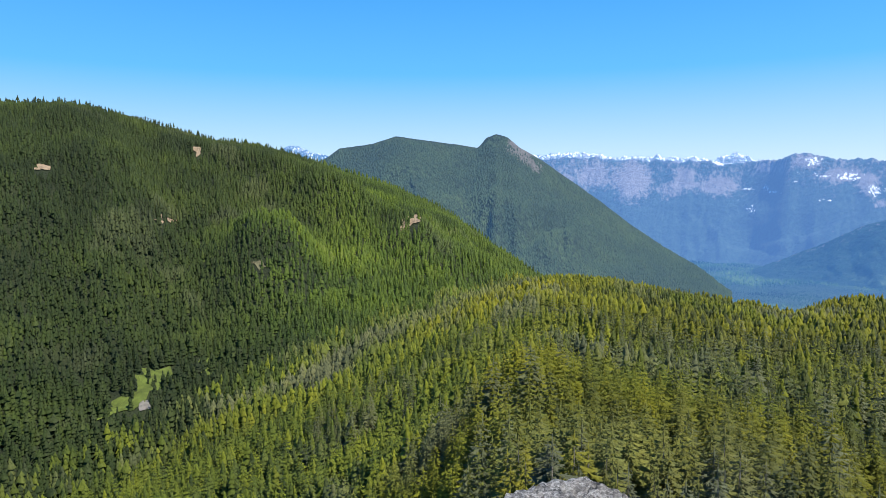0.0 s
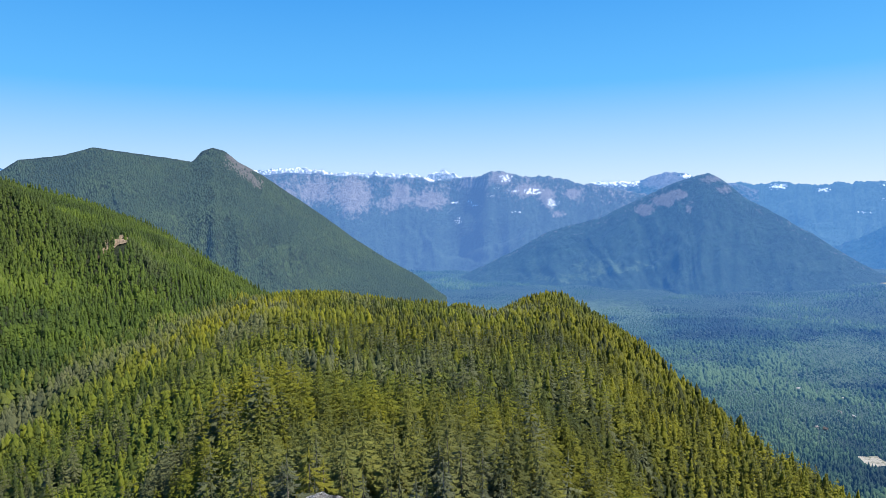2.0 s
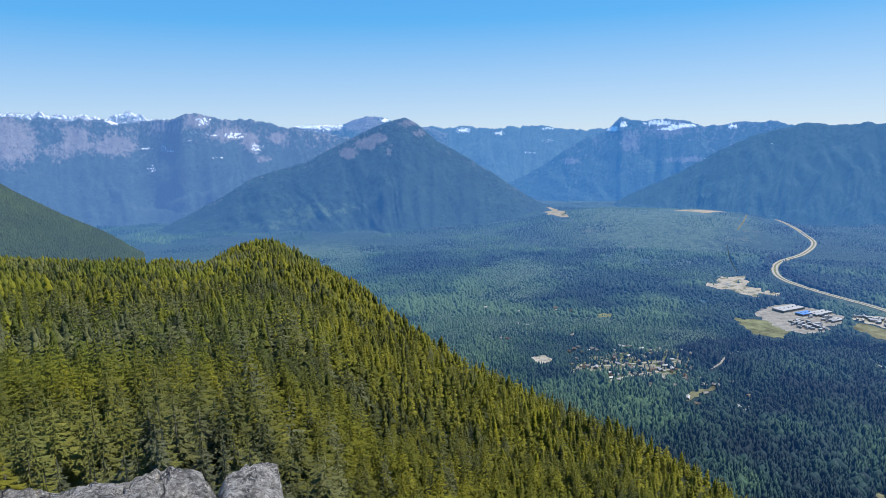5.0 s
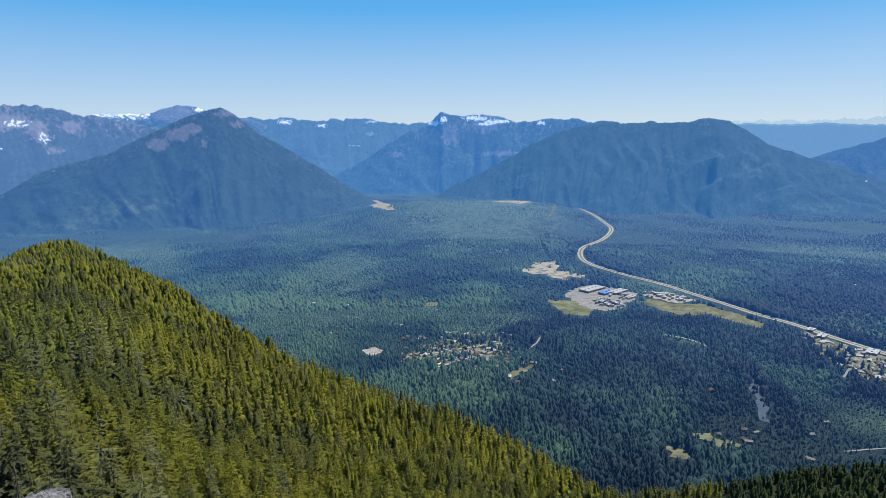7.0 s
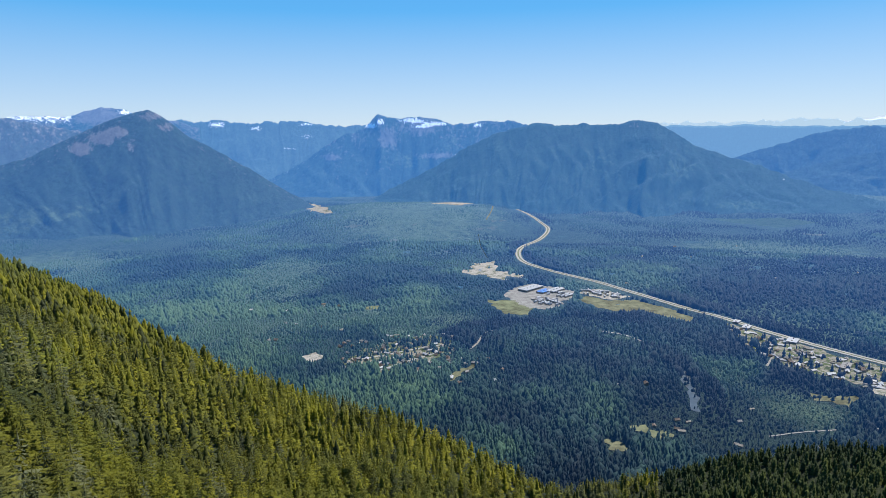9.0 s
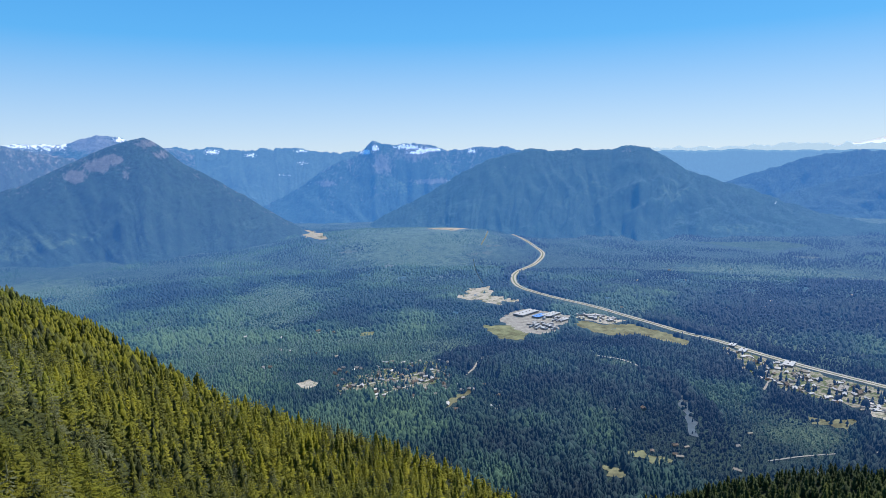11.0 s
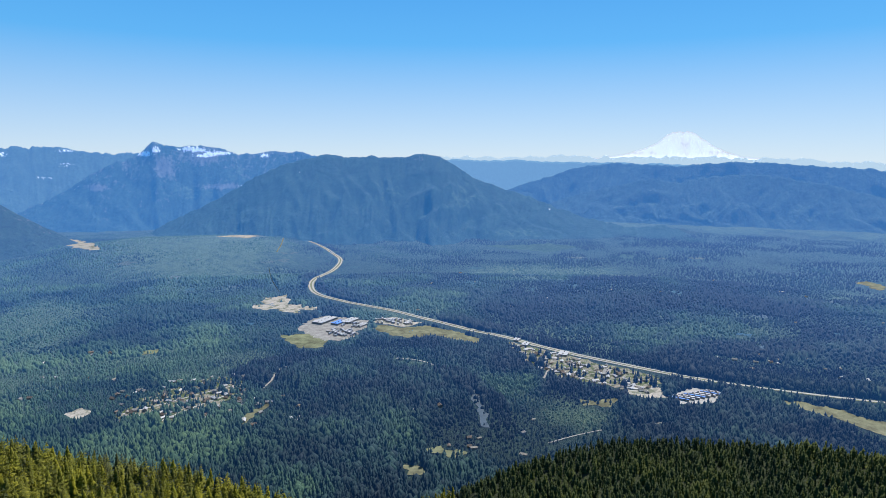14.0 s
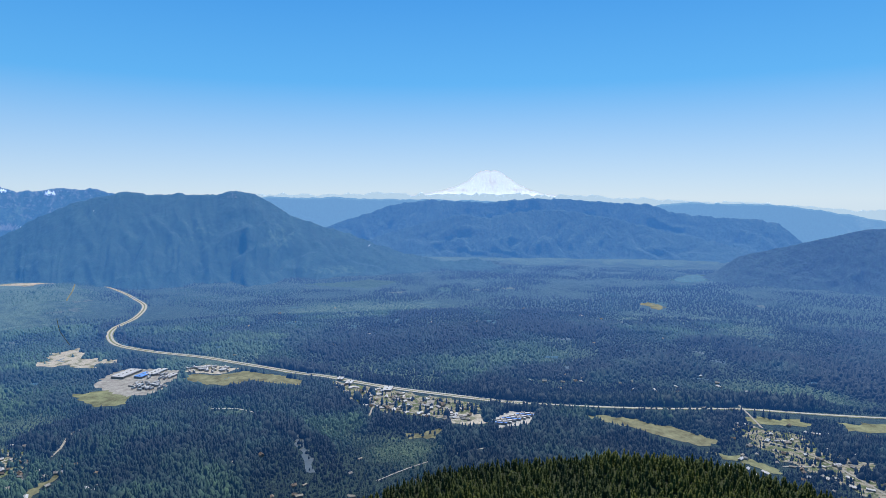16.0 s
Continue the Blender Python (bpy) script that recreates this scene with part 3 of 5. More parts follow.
mountain("mountain_cone", "dark cone-shaped forested mountain with rocky top, blue with haze",
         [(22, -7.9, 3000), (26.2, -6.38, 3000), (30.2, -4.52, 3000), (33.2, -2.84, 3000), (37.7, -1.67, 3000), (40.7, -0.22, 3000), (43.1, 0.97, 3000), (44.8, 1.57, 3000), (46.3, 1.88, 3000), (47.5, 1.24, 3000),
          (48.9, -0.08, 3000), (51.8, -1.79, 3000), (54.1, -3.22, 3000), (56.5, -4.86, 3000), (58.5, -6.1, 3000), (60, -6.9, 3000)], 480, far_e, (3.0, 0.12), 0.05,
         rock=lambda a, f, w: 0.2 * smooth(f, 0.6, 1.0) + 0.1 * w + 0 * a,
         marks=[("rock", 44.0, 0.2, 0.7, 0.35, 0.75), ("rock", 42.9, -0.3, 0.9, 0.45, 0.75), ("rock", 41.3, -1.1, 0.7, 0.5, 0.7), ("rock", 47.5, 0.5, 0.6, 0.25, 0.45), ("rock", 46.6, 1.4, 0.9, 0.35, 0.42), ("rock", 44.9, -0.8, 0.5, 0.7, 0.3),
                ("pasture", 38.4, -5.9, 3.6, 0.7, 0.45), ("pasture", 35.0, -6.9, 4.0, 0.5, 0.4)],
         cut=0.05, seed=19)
mountain("mountain_rugged", "haze-blue rugged mountain with snow along its crest",
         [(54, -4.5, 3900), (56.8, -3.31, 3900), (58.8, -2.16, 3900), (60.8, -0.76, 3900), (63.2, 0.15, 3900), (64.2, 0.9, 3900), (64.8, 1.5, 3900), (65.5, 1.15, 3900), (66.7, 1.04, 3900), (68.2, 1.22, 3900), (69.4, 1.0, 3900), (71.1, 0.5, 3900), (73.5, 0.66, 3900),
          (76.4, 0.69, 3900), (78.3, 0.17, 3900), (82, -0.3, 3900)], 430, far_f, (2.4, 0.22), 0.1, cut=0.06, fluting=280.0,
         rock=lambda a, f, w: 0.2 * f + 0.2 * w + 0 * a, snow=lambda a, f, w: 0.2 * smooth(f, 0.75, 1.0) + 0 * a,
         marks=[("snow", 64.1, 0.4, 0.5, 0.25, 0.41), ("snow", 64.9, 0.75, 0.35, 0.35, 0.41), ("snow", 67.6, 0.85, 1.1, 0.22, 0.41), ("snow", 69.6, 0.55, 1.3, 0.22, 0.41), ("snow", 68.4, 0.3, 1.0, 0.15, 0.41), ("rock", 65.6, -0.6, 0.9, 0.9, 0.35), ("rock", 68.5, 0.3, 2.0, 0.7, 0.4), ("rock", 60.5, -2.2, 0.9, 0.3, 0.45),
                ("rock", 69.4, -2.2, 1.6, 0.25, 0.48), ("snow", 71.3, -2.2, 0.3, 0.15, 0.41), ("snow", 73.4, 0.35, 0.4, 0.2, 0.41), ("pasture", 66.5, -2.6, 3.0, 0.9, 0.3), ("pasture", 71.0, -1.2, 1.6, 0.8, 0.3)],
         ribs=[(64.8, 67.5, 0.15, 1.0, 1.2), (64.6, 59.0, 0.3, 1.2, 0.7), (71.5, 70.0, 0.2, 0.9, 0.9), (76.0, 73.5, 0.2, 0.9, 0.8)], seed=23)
mountain("mountain_broad", "broad dark forested mountain with steep gullies, blue with haze",
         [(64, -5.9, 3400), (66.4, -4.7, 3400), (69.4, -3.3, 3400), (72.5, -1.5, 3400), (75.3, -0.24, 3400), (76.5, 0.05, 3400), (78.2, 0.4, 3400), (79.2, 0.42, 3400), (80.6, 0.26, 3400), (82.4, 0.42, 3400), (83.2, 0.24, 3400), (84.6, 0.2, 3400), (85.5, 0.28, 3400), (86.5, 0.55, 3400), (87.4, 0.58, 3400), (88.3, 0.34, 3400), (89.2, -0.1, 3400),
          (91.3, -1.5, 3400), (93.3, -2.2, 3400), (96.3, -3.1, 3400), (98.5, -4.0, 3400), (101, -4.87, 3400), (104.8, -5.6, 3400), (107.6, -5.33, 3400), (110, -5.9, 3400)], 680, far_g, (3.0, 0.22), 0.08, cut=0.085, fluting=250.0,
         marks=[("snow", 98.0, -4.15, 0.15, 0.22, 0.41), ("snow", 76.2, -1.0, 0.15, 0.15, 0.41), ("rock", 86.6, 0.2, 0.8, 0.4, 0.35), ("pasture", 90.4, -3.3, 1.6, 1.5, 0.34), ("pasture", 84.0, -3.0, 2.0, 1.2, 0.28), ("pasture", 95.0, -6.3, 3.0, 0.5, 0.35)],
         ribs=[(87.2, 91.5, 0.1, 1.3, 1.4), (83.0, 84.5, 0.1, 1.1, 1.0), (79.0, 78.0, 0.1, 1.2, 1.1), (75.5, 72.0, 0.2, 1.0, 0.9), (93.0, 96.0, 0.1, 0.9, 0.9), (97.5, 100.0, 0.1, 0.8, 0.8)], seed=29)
mountain("mountain_hazy_ridge", "hazy blue long forested ridge",
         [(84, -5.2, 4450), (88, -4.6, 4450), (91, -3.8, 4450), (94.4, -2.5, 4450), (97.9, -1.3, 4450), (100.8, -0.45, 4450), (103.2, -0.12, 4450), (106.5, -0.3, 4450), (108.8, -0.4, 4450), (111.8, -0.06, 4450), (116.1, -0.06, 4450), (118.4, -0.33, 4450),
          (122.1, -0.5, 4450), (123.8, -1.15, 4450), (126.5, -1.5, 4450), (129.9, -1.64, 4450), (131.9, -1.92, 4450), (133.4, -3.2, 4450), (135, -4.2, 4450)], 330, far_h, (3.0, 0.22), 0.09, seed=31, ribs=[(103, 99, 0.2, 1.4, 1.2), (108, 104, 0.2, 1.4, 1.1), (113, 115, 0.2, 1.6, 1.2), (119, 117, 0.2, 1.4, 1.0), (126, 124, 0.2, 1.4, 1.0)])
mountain("mountain_hazy_ridge_front", "haze-blue forested lower ridge before the long ridge",
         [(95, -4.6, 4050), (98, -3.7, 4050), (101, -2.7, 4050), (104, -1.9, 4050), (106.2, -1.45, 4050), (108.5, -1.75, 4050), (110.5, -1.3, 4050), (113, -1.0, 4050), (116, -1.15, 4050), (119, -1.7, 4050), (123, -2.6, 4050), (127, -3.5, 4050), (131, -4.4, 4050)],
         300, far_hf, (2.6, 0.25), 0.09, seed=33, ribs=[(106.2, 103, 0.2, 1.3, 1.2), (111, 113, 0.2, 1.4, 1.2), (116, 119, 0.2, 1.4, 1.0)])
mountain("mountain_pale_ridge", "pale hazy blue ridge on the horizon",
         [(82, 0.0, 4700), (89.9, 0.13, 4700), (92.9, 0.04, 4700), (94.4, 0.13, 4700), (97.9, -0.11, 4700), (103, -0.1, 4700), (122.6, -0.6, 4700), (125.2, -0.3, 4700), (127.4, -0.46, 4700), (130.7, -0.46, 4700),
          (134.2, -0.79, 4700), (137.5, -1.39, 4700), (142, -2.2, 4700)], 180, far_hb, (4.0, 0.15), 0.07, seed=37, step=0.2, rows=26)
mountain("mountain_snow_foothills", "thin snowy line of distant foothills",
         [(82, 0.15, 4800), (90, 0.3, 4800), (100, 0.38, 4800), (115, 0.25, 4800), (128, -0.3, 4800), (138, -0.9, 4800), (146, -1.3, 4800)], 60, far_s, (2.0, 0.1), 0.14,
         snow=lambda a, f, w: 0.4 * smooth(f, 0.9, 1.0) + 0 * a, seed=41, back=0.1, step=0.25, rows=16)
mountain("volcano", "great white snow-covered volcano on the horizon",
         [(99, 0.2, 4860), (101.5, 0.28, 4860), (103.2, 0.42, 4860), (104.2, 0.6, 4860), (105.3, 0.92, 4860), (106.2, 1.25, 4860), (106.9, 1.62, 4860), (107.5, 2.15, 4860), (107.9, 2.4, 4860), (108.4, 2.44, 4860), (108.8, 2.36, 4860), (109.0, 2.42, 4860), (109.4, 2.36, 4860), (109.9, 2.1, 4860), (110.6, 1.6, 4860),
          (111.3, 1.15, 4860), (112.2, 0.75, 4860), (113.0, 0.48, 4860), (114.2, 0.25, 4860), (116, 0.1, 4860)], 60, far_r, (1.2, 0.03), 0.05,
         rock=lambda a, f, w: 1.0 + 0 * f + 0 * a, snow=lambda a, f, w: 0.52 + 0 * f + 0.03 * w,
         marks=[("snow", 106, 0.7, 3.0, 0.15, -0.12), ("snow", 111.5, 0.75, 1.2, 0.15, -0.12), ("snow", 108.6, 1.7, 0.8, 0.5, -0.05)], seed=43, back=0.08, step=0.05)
mountain("mountain_bluff", "dark haze-blue forested bluff above the lake",
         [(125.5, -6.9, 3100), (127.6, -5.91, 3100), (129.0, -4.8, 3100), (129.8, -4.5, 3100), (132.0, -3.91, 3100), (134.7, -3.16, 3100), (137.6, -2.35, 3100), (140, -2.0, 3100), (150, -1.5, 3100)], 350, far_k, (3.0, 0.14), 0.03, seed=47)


mountain("far_plain", "pale hazy forested plain beyond the valley",
         [(60, -4.2, 4600), (80, -4.2, 4600), (95, -4.15, 4600), (120, -4.2, 4600), (146, -4.3, 4600)], 1300, far_p, (4.0, 0.02), 0.02, seed=51, base=-340, step=0.5, rows=20, cut=0.0)
mountain("low_hills_far", "low hazy blue wooded hills on the plain",
         [(93, -5.2, 4000), (97, -4.75, 4000), (101, -4.9, 4000), (105, -4.6, 4000), (110, -4.85, 4000), (115, -4.65, 4000), (119, -4.95, 4000), (124, -4.8, 4000), (129, -5.3, 4000)], 260, far_hf, (3.0, 0.1), 0.1, seed=53, rows=18, curve=1.0)
mountain("low_hills_near", "low haze-blue wooded hills at the edge of the valley",
         [(99, -6.2, 3400), (102, -5.75, 3400), (106, -5.95, 3400), (109, -5.55, 3400), (112, -6.0, 3400), (117, -5.8, 3400), (121, -6.25, 3400)], 240, far_k, (3.0, 0.1), 0.1, seed=57, rows=18, curve=1.0)


# ---- forests ----
def spire(tiers, points, seed, width=0.18, bare=0.05):
    """A unit-high far conifer: stacked ragged skirts that narrow to a spire."""
    rng = np.random.RandomState(seed)
    verts, faces = [], []
    for k in range(tiers):
        f = k / tiers
        low = bare + (1 - bare) * f ** 0.9
        top = min(1.0, low + (1 - bare) * 1.55 / tiers + 0.03)
        rad = width * (1 - f) ** 0.8 * rng.uniform(0.85, 1.15) + 0.01
        base = len(verts)
        verts.append((rng.uniform(-0.01, 0.01), rng.uniform(-0.01, 0.01), top))
        off = rng.uniform(0, 6.28)
        for j in range(points):
            w = rad * (rng.uniform(0.85, 1.35) if j % 2 else rng.uniform(0.5, 0.95))
            a = off + 6.2832 * j / points
            verts.append((w * math.cos(a), w * math.sin(a), low + rng.uniform(-0.04, 0.03)))
        for j in range(points):
            faces.append((base, base + 1 + j, base + 1 + (j + 1) % points))
    return np.array(verts), np.array(faces)


def dome(seed, width):
    """A unit-high broad-leaved or clumped crown, uneven and rounded."""
    rng = np.random.RandomState(seed)
    verts = [(rng.uniform(-0.08, 0.08), rng.uniform(-0.08, 0.08), 0.8)]
    for low, wide in ((0.52, 0.8), (0.1, 1.0)):
        verts += [(width * wide * rng.uniform(0.75, 1.2) * math.cos(1.2566 * j), width * wide * rng.uniform(0.75, 1.2) * math.sin(1.2566 * j), low + rng.uniform(-0.08, 0.08)) for j in range(5)]
    faces = [(0, 1 + j, 1 + (j + 1) % 5) for j in range(5)]
    for j in range(5):
        faces += [(1 + j, 6 + j, 6 + (j + 1) % 5), (1 + j, 6 + (j + 1) % 5, 1 + (j + 1) % 5)]
    return np.array(verts), np.array(faces)


def fir(tiers, count, seed, width=0.2, bare=0.05, droop=0.25, leaflets=0, lift=0.1):
    """A unit-high fir crown: flat whorls of level boughs with open gaps between the whorls; each bough is a folded spray
    with lifted tip, or a narrow axis with side leaflets."""
    rng = np.random.RandomState(seed)
    verts, faces = [], []
    for k in range(tiers):
        f = k / tiers
        rad = width * (1 - f) ** 0.72 * rng.uniform(0.8, 1.18) + 0.014
        n = max(3, int(round(count * (1 - 0.45 * f))))
        off = rng.uniform(0, 6.28)
        for j in range(n):
            a = off + 6.2832 * (j + rng.uniform(-0.3, 0.3)) / n
            z0 = bare + (1 - bare) * np.clip((k + rng.uniform(-0.25, 0.25)) / tiers, 0, 0.97) ** 0.95
            w = rad * rng.uniform(0.62, 1.22)
            half = w * (rng.uniform(0.28, 0.4) if not leaflets else rng.uniform(0.1, 0.16))
            ca, sa = math.cos(a), math.sin(a)
            sag = droop * w * rng.uniform(0.5, 1.4)
            root, mid, tip = z0 + 0.12 * rad, z0 - sag - 0.25 * half, z0 - sag + lift * w
            base = len(verts)
            verts += [(0.05 * w * ca, 0.05 * w * sa, root), (0.62 * w * ca - half * sa, 0.62 * w * sa + half * ca, mid), (w * ca, w * sa, tip), (0.62 * w * ca + half * sa, 0.62 * w * sa - half * ca, mid)]
            faces += [(base, base + 1, base + 2), (base, base + 2, base + 3)]
            for q in range(leaflets):
                side = 1 if q % 2 else -1
                p = 0.25 + 0.6 * (q + rng.uniform(0, 0.8)) / leaflets
                b = a + side * rng.uniform(0.55, 0.95)
                ln = w * rng.uniform(0.3, 0.5) * (1.15 - 0.5 * p)
                zp = root + (mid - root) * min(1.0, p / 0.62) + 0.02 * w
                bx, by = p * w * ca, p * w * sa
                base = len(verts)
                verts += [(bx - 0.11 * w * ca, by - 0.11 * w * sa, zp), (bx + 0.11 * w * ca, by + 0.11 * w * sa, zp - 0.02 * w), (bx + ln * math.cos(b), by + ln * math.sin(b), zp - 0.3 * ln * rng.uniform(0.2, 1.3))]
                faces.append((base, base + 1, base + 2))
    base = len(verts)
    verts += [(0, 0, 1.04), (0.014, 0, 0.88), (-0.007, 0.012, 0.88), (-0.007, -0.012, 0.88)]
    faces += [(base, base + 1, base + 2), (base, base + 2, base + 3), (base, base + 3, base + 1)]
    return np.array(verts), np.array(faces)


def scatter_points(az0, az1, r0, r1, spacing, seed):
    rng = np.random.RandomState(seed)
    c = np.array([xy(a, r) for a in np.linspace(az0, az1, 40) for r in (r0, r1)])
    lo, hi = c.min(0), c.max(0)
    gx, gy = np.meshgrid(np.arange(lo[0], hi[0], spacing), np.arange(lo[1], hi[1], spacing))
    p = np.stack([gx.ravel(), gy.ravel()], -1)
    r = np.hypot(p[:, 0], p[:, 1])
    a = np.degrees(np.arctan2(p[:, 0], p[:, 1]))
    p = p[(r > r0 - spacing) & (r < r1 + spacing) & (a > az0 - 1) & (a < az1 + 1)]
    p = p + rng.uniform(-0.75, 0.75, p.shape) * spacing
    r = np.hypot(p[:, 0], p[:, 1])
    a = np.degrees(np.arctan2(p[:, 0], p[:, 1]))
    keep = (r > r0) & (r < r1) & (a > az0) & (a < az1)
    return p[keep, 0], p[keep, 1], a[keep], r[keep]


# angle of the highest ground nearer than each distance, to leave out trees the camera cannot see
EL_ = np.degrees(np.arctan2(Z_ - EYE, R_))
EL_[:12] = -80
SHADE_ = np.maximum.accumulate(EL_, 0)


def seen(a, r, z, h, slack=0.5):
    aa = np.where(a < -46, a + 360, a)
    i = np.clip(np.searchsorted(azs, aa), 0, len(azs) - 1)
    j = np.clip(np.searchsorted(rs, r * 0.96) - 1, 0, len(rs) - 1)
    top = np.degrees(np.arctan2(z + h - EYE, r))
    # treetops below the camera's view are dropped too
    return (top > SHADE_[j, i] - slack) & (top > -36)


CLEAR_POLYS, CLEAR_LINES, CLEAR_SPOTS, SHADED_TALL_LINES = [], [], [], []


def open_ground(x, y):
    out = np.zeros(len(x), bool)
    for poly, kept in CLEAR_POLYS:
        inside = np.zeros(len(x), bool)
        for (x0, y0), (x1, y1) in zip(poly, poly[1:] + poly[:1]):
            if y0 != y1:
                inside ^= ((y0 > y) != (y1 > y)) & (x < (x1 - x0) * (y - y0) / (y1 - y0) + x0)
        out |= inside & (hash2(x, y, 3) >= kept)
    for line, width in CLEAR_LINES:
        for (x0, y0), (x1, y1) in zip(line, line[1:]):
            dx, dy = x1 - x0, y1 - y0
            t = np.clip(((x - x0) * dx + (y - y0) * dy) / (dx * dx + dy * dy), 0, 1)
            out |= np.hypot(x - x0 - t * dx, y - y0 - t * dy) < width
    for cx, cy, cr in CLEAR_SPOTS:
        out |= np.hypot(x - cx, y - cy) < cr
    return out


def near_edge(az):
    return np.where(az < 90, spline(az, NEAR, 1), spline(az, SPUR, 1))



def forest(name, label, pts, height, templates, material, seed, where=None, patch=60.0, vary=0.28, grove=0.0, spread=0.24, lighter=None, fresh=None, grey=None, full=False):
    rng = np.random.RandomState(seed)
    x, y, a, r = pts
    z = ground_z(a, r)
    n = len(x)
    group = fbm(x / patch, y / patch, 3, seed)
    h = (height if grove or full else height * tree_size(a)) * (1 + vary * rng.uniform(-1, 1, n) + 0.25 * group)
    if grove:
        young = sum(blob(a, r, *s) for s in YOUNG)
        young = np.clip(2.2 * young * (1 + 0.8 * fbm(x / 70, y / 70, 2, 77)) - 0.6, 0, 1)
        h = h * (1 + grove * np.clip(3 * fbm(x / 130, y / 130, 3, seed + 50), -1, 1)) * (1 - 0.3 * young)
        group = group + 0.75 * young
    tall = np.zeros(n)
    if grove:
        for line, width in SHADED_TALL_LINES:
            for (x0, y0), (x1, y1) in zip(line, line[1:]):
                dx, dy = x1 - x0, y1 - y0
                t = np.clip(((x - x0) * dx + (y - y0) * dy) / (dx * dx + dy * dy), 0, 1)
                tall = np.maximum(tall, (np.hypot(x - x0 - t * dx, y - y0 - t * dy) < width) * 1.0)
        h = h * (1 + 0.35 * tall)
    if lighter is not None:
        group = group + lighter(a, r)
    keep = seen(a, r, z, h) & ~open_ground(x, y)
    if where is not None:
        keep &= where(a, r, z)
    x, y, z, h, group, a, r = x[keep], y[keep], z[keep], h[keep], group[keep], a[keep], r[keep]
    mixed = {"fresh": fresh, "grey": grey}
    mixed = {k: np.clip(f(a, r, x, y) + rng.normal(0, 0.08, len(x)), 0, 1) if f else np.zeros(len(x)) for k, f in mixed.items()}
    # the last term paints the shaded side of the tall rows into their tone
    tone = np.clip((0.45 if grove else 0.46) + (0.85 if grove else 0.55) * group + rng.normal(0, spread, len(x)) - 0.45 * tall[keep], 0, 1)
    turn, wide = rng.uniform(0, 6.28, len(x)), rng.uniform(0.8, 1.25, len(x))
    which = rng.randint(0, len(templates), len(x))
    vs, fs, ts, gs, base = [], [], [], {"fresh": [], "grey": []}, 0
    for k, (tv, tf) in enumerate(templates):
        sel = which == k
        c, s = np.cos(turn[sel])[:, None], np.sin(turn[sel])[:, None]
        hh, ww = h[sel][:, None], (h[sel] * wide[sel])[:, None]
        px = (tv[:, 0] * c - tv[:, 1] * s) * ww + x[sel][:, None]
        py = (tv[:, 0] * s + tv[:, 1] * c) * ww + y[sel][:, None]
        pz = tv[:, 2] * hh + z[sel][:, None] - 0.3
        m_ = int(sel.sum())
        vs.append(np.stack([px, py, pz], -1).reshape(-1, 3))
        fs.append((tf[None] + (np.arange(m_) * len(tv))[:, None, None]).reshape(-1, 3) + base)
        ts.append(np.repeat(tone[sel], len(tv)))
        for key in gs:
            gs[key].append(np.repeat(mixed[key][sel], len(tv)))
        base += m_ * len(tv)
    # far carries the haze share into the needles' emission
    ob = new(name, mesh_from(name, np.concatenate(vs), np.concatenate(fs), material, {"tone": np.concatenate(ts), "far": haze_share(np.hypot(*np.concatenate(vs)[:, :2].T)), **{k: np.concatenate(v) for k, v in gs.items()}}))
    return tagged(ob, label, "forest", kind="stuff")



# ---- the valley floor ----
MARCH = np.geomspace(60, 4900, 3000)


def down(az, el):
    """The place on the ground that lies in a direction from the lookout."""
    under = ground_z(az, MARCH) >= EYE + MARCH * math.tan(radians(el))
    r = MARCH[int(np.argmax(under))]
    x, y = xy(az, r)
    return float(x), float(y)


def polar(x, y):
    return np.degrees(np.arctan2(x, y)), np.hypot(x, y)


def lay(name, label, category, outline, material, lift=1.0, ragged=6.0, clear=True, seed=0, keep=0.0):
    """A patch of open ground with an uneven edge, lying on the terrain."""
    pts = [Vector((*down(*p), 0)) for p in outline]
    ring = []
    for a, b in zip(pts, pts[1:] + pts[:1]):
        steps = max(2, int((b - a).length / 7))
        for k in range(steps):
            p = a.lerp(b, k / steps)
            ring.append(p + ragged * Vector((noise.noise(p * 0.045 + Vector((seed, 0, 0))), noise.noise(p * 0.045 + Vector((0, 9 + seed, 0))), 0)) + min(9.0, 1.0 * ragged) * Vector((noise.noise(p * 0.13 + Vector((seed, 4, 0))), noise.noise(p * 0.13 + Vector((7, seed, 0))), 0)))
    mid = sum(ring, Vector()) / len(ring)
    rings = [[mid.lerp(p, f) for p in ring] for f in (0.25, 0.5, 0.75, 1.0)]
    verts = [mid] + [p for q in rings for p in q]
    n = len(ring)
    co = np.array([(p.x, p.y) for p in verts])
    z = ground_z(*polar(co[:, 0], co[:, 1])) + lift
    me = bpy.data.meshes.new(name)
    faces = [(0, 1 + j, 1 + (j + 1) % n) for j in range(n)]
    for k in range(3):
        o = 1 + k * n
        faces += [(o + j, o + n + j, o + n + (j + 1) % n, o + (j + 1) % n) for j in range(n)]
    me.from_pydata([(x_, y_, z_) for (x_, y_), z_ in zip(co, z)], [], faces)
    me.materials.append(material)
    if clear:
        for near in (1.0, 0.988, 0.976) if mid.length < 1900 else (1.0, 0.982, 0.965):
            CLEAR_POLYS.append(([(p.x * near, p.y * near) for p in ring], keep))
    return tagged(new(name, me), label, category, kind="structure")


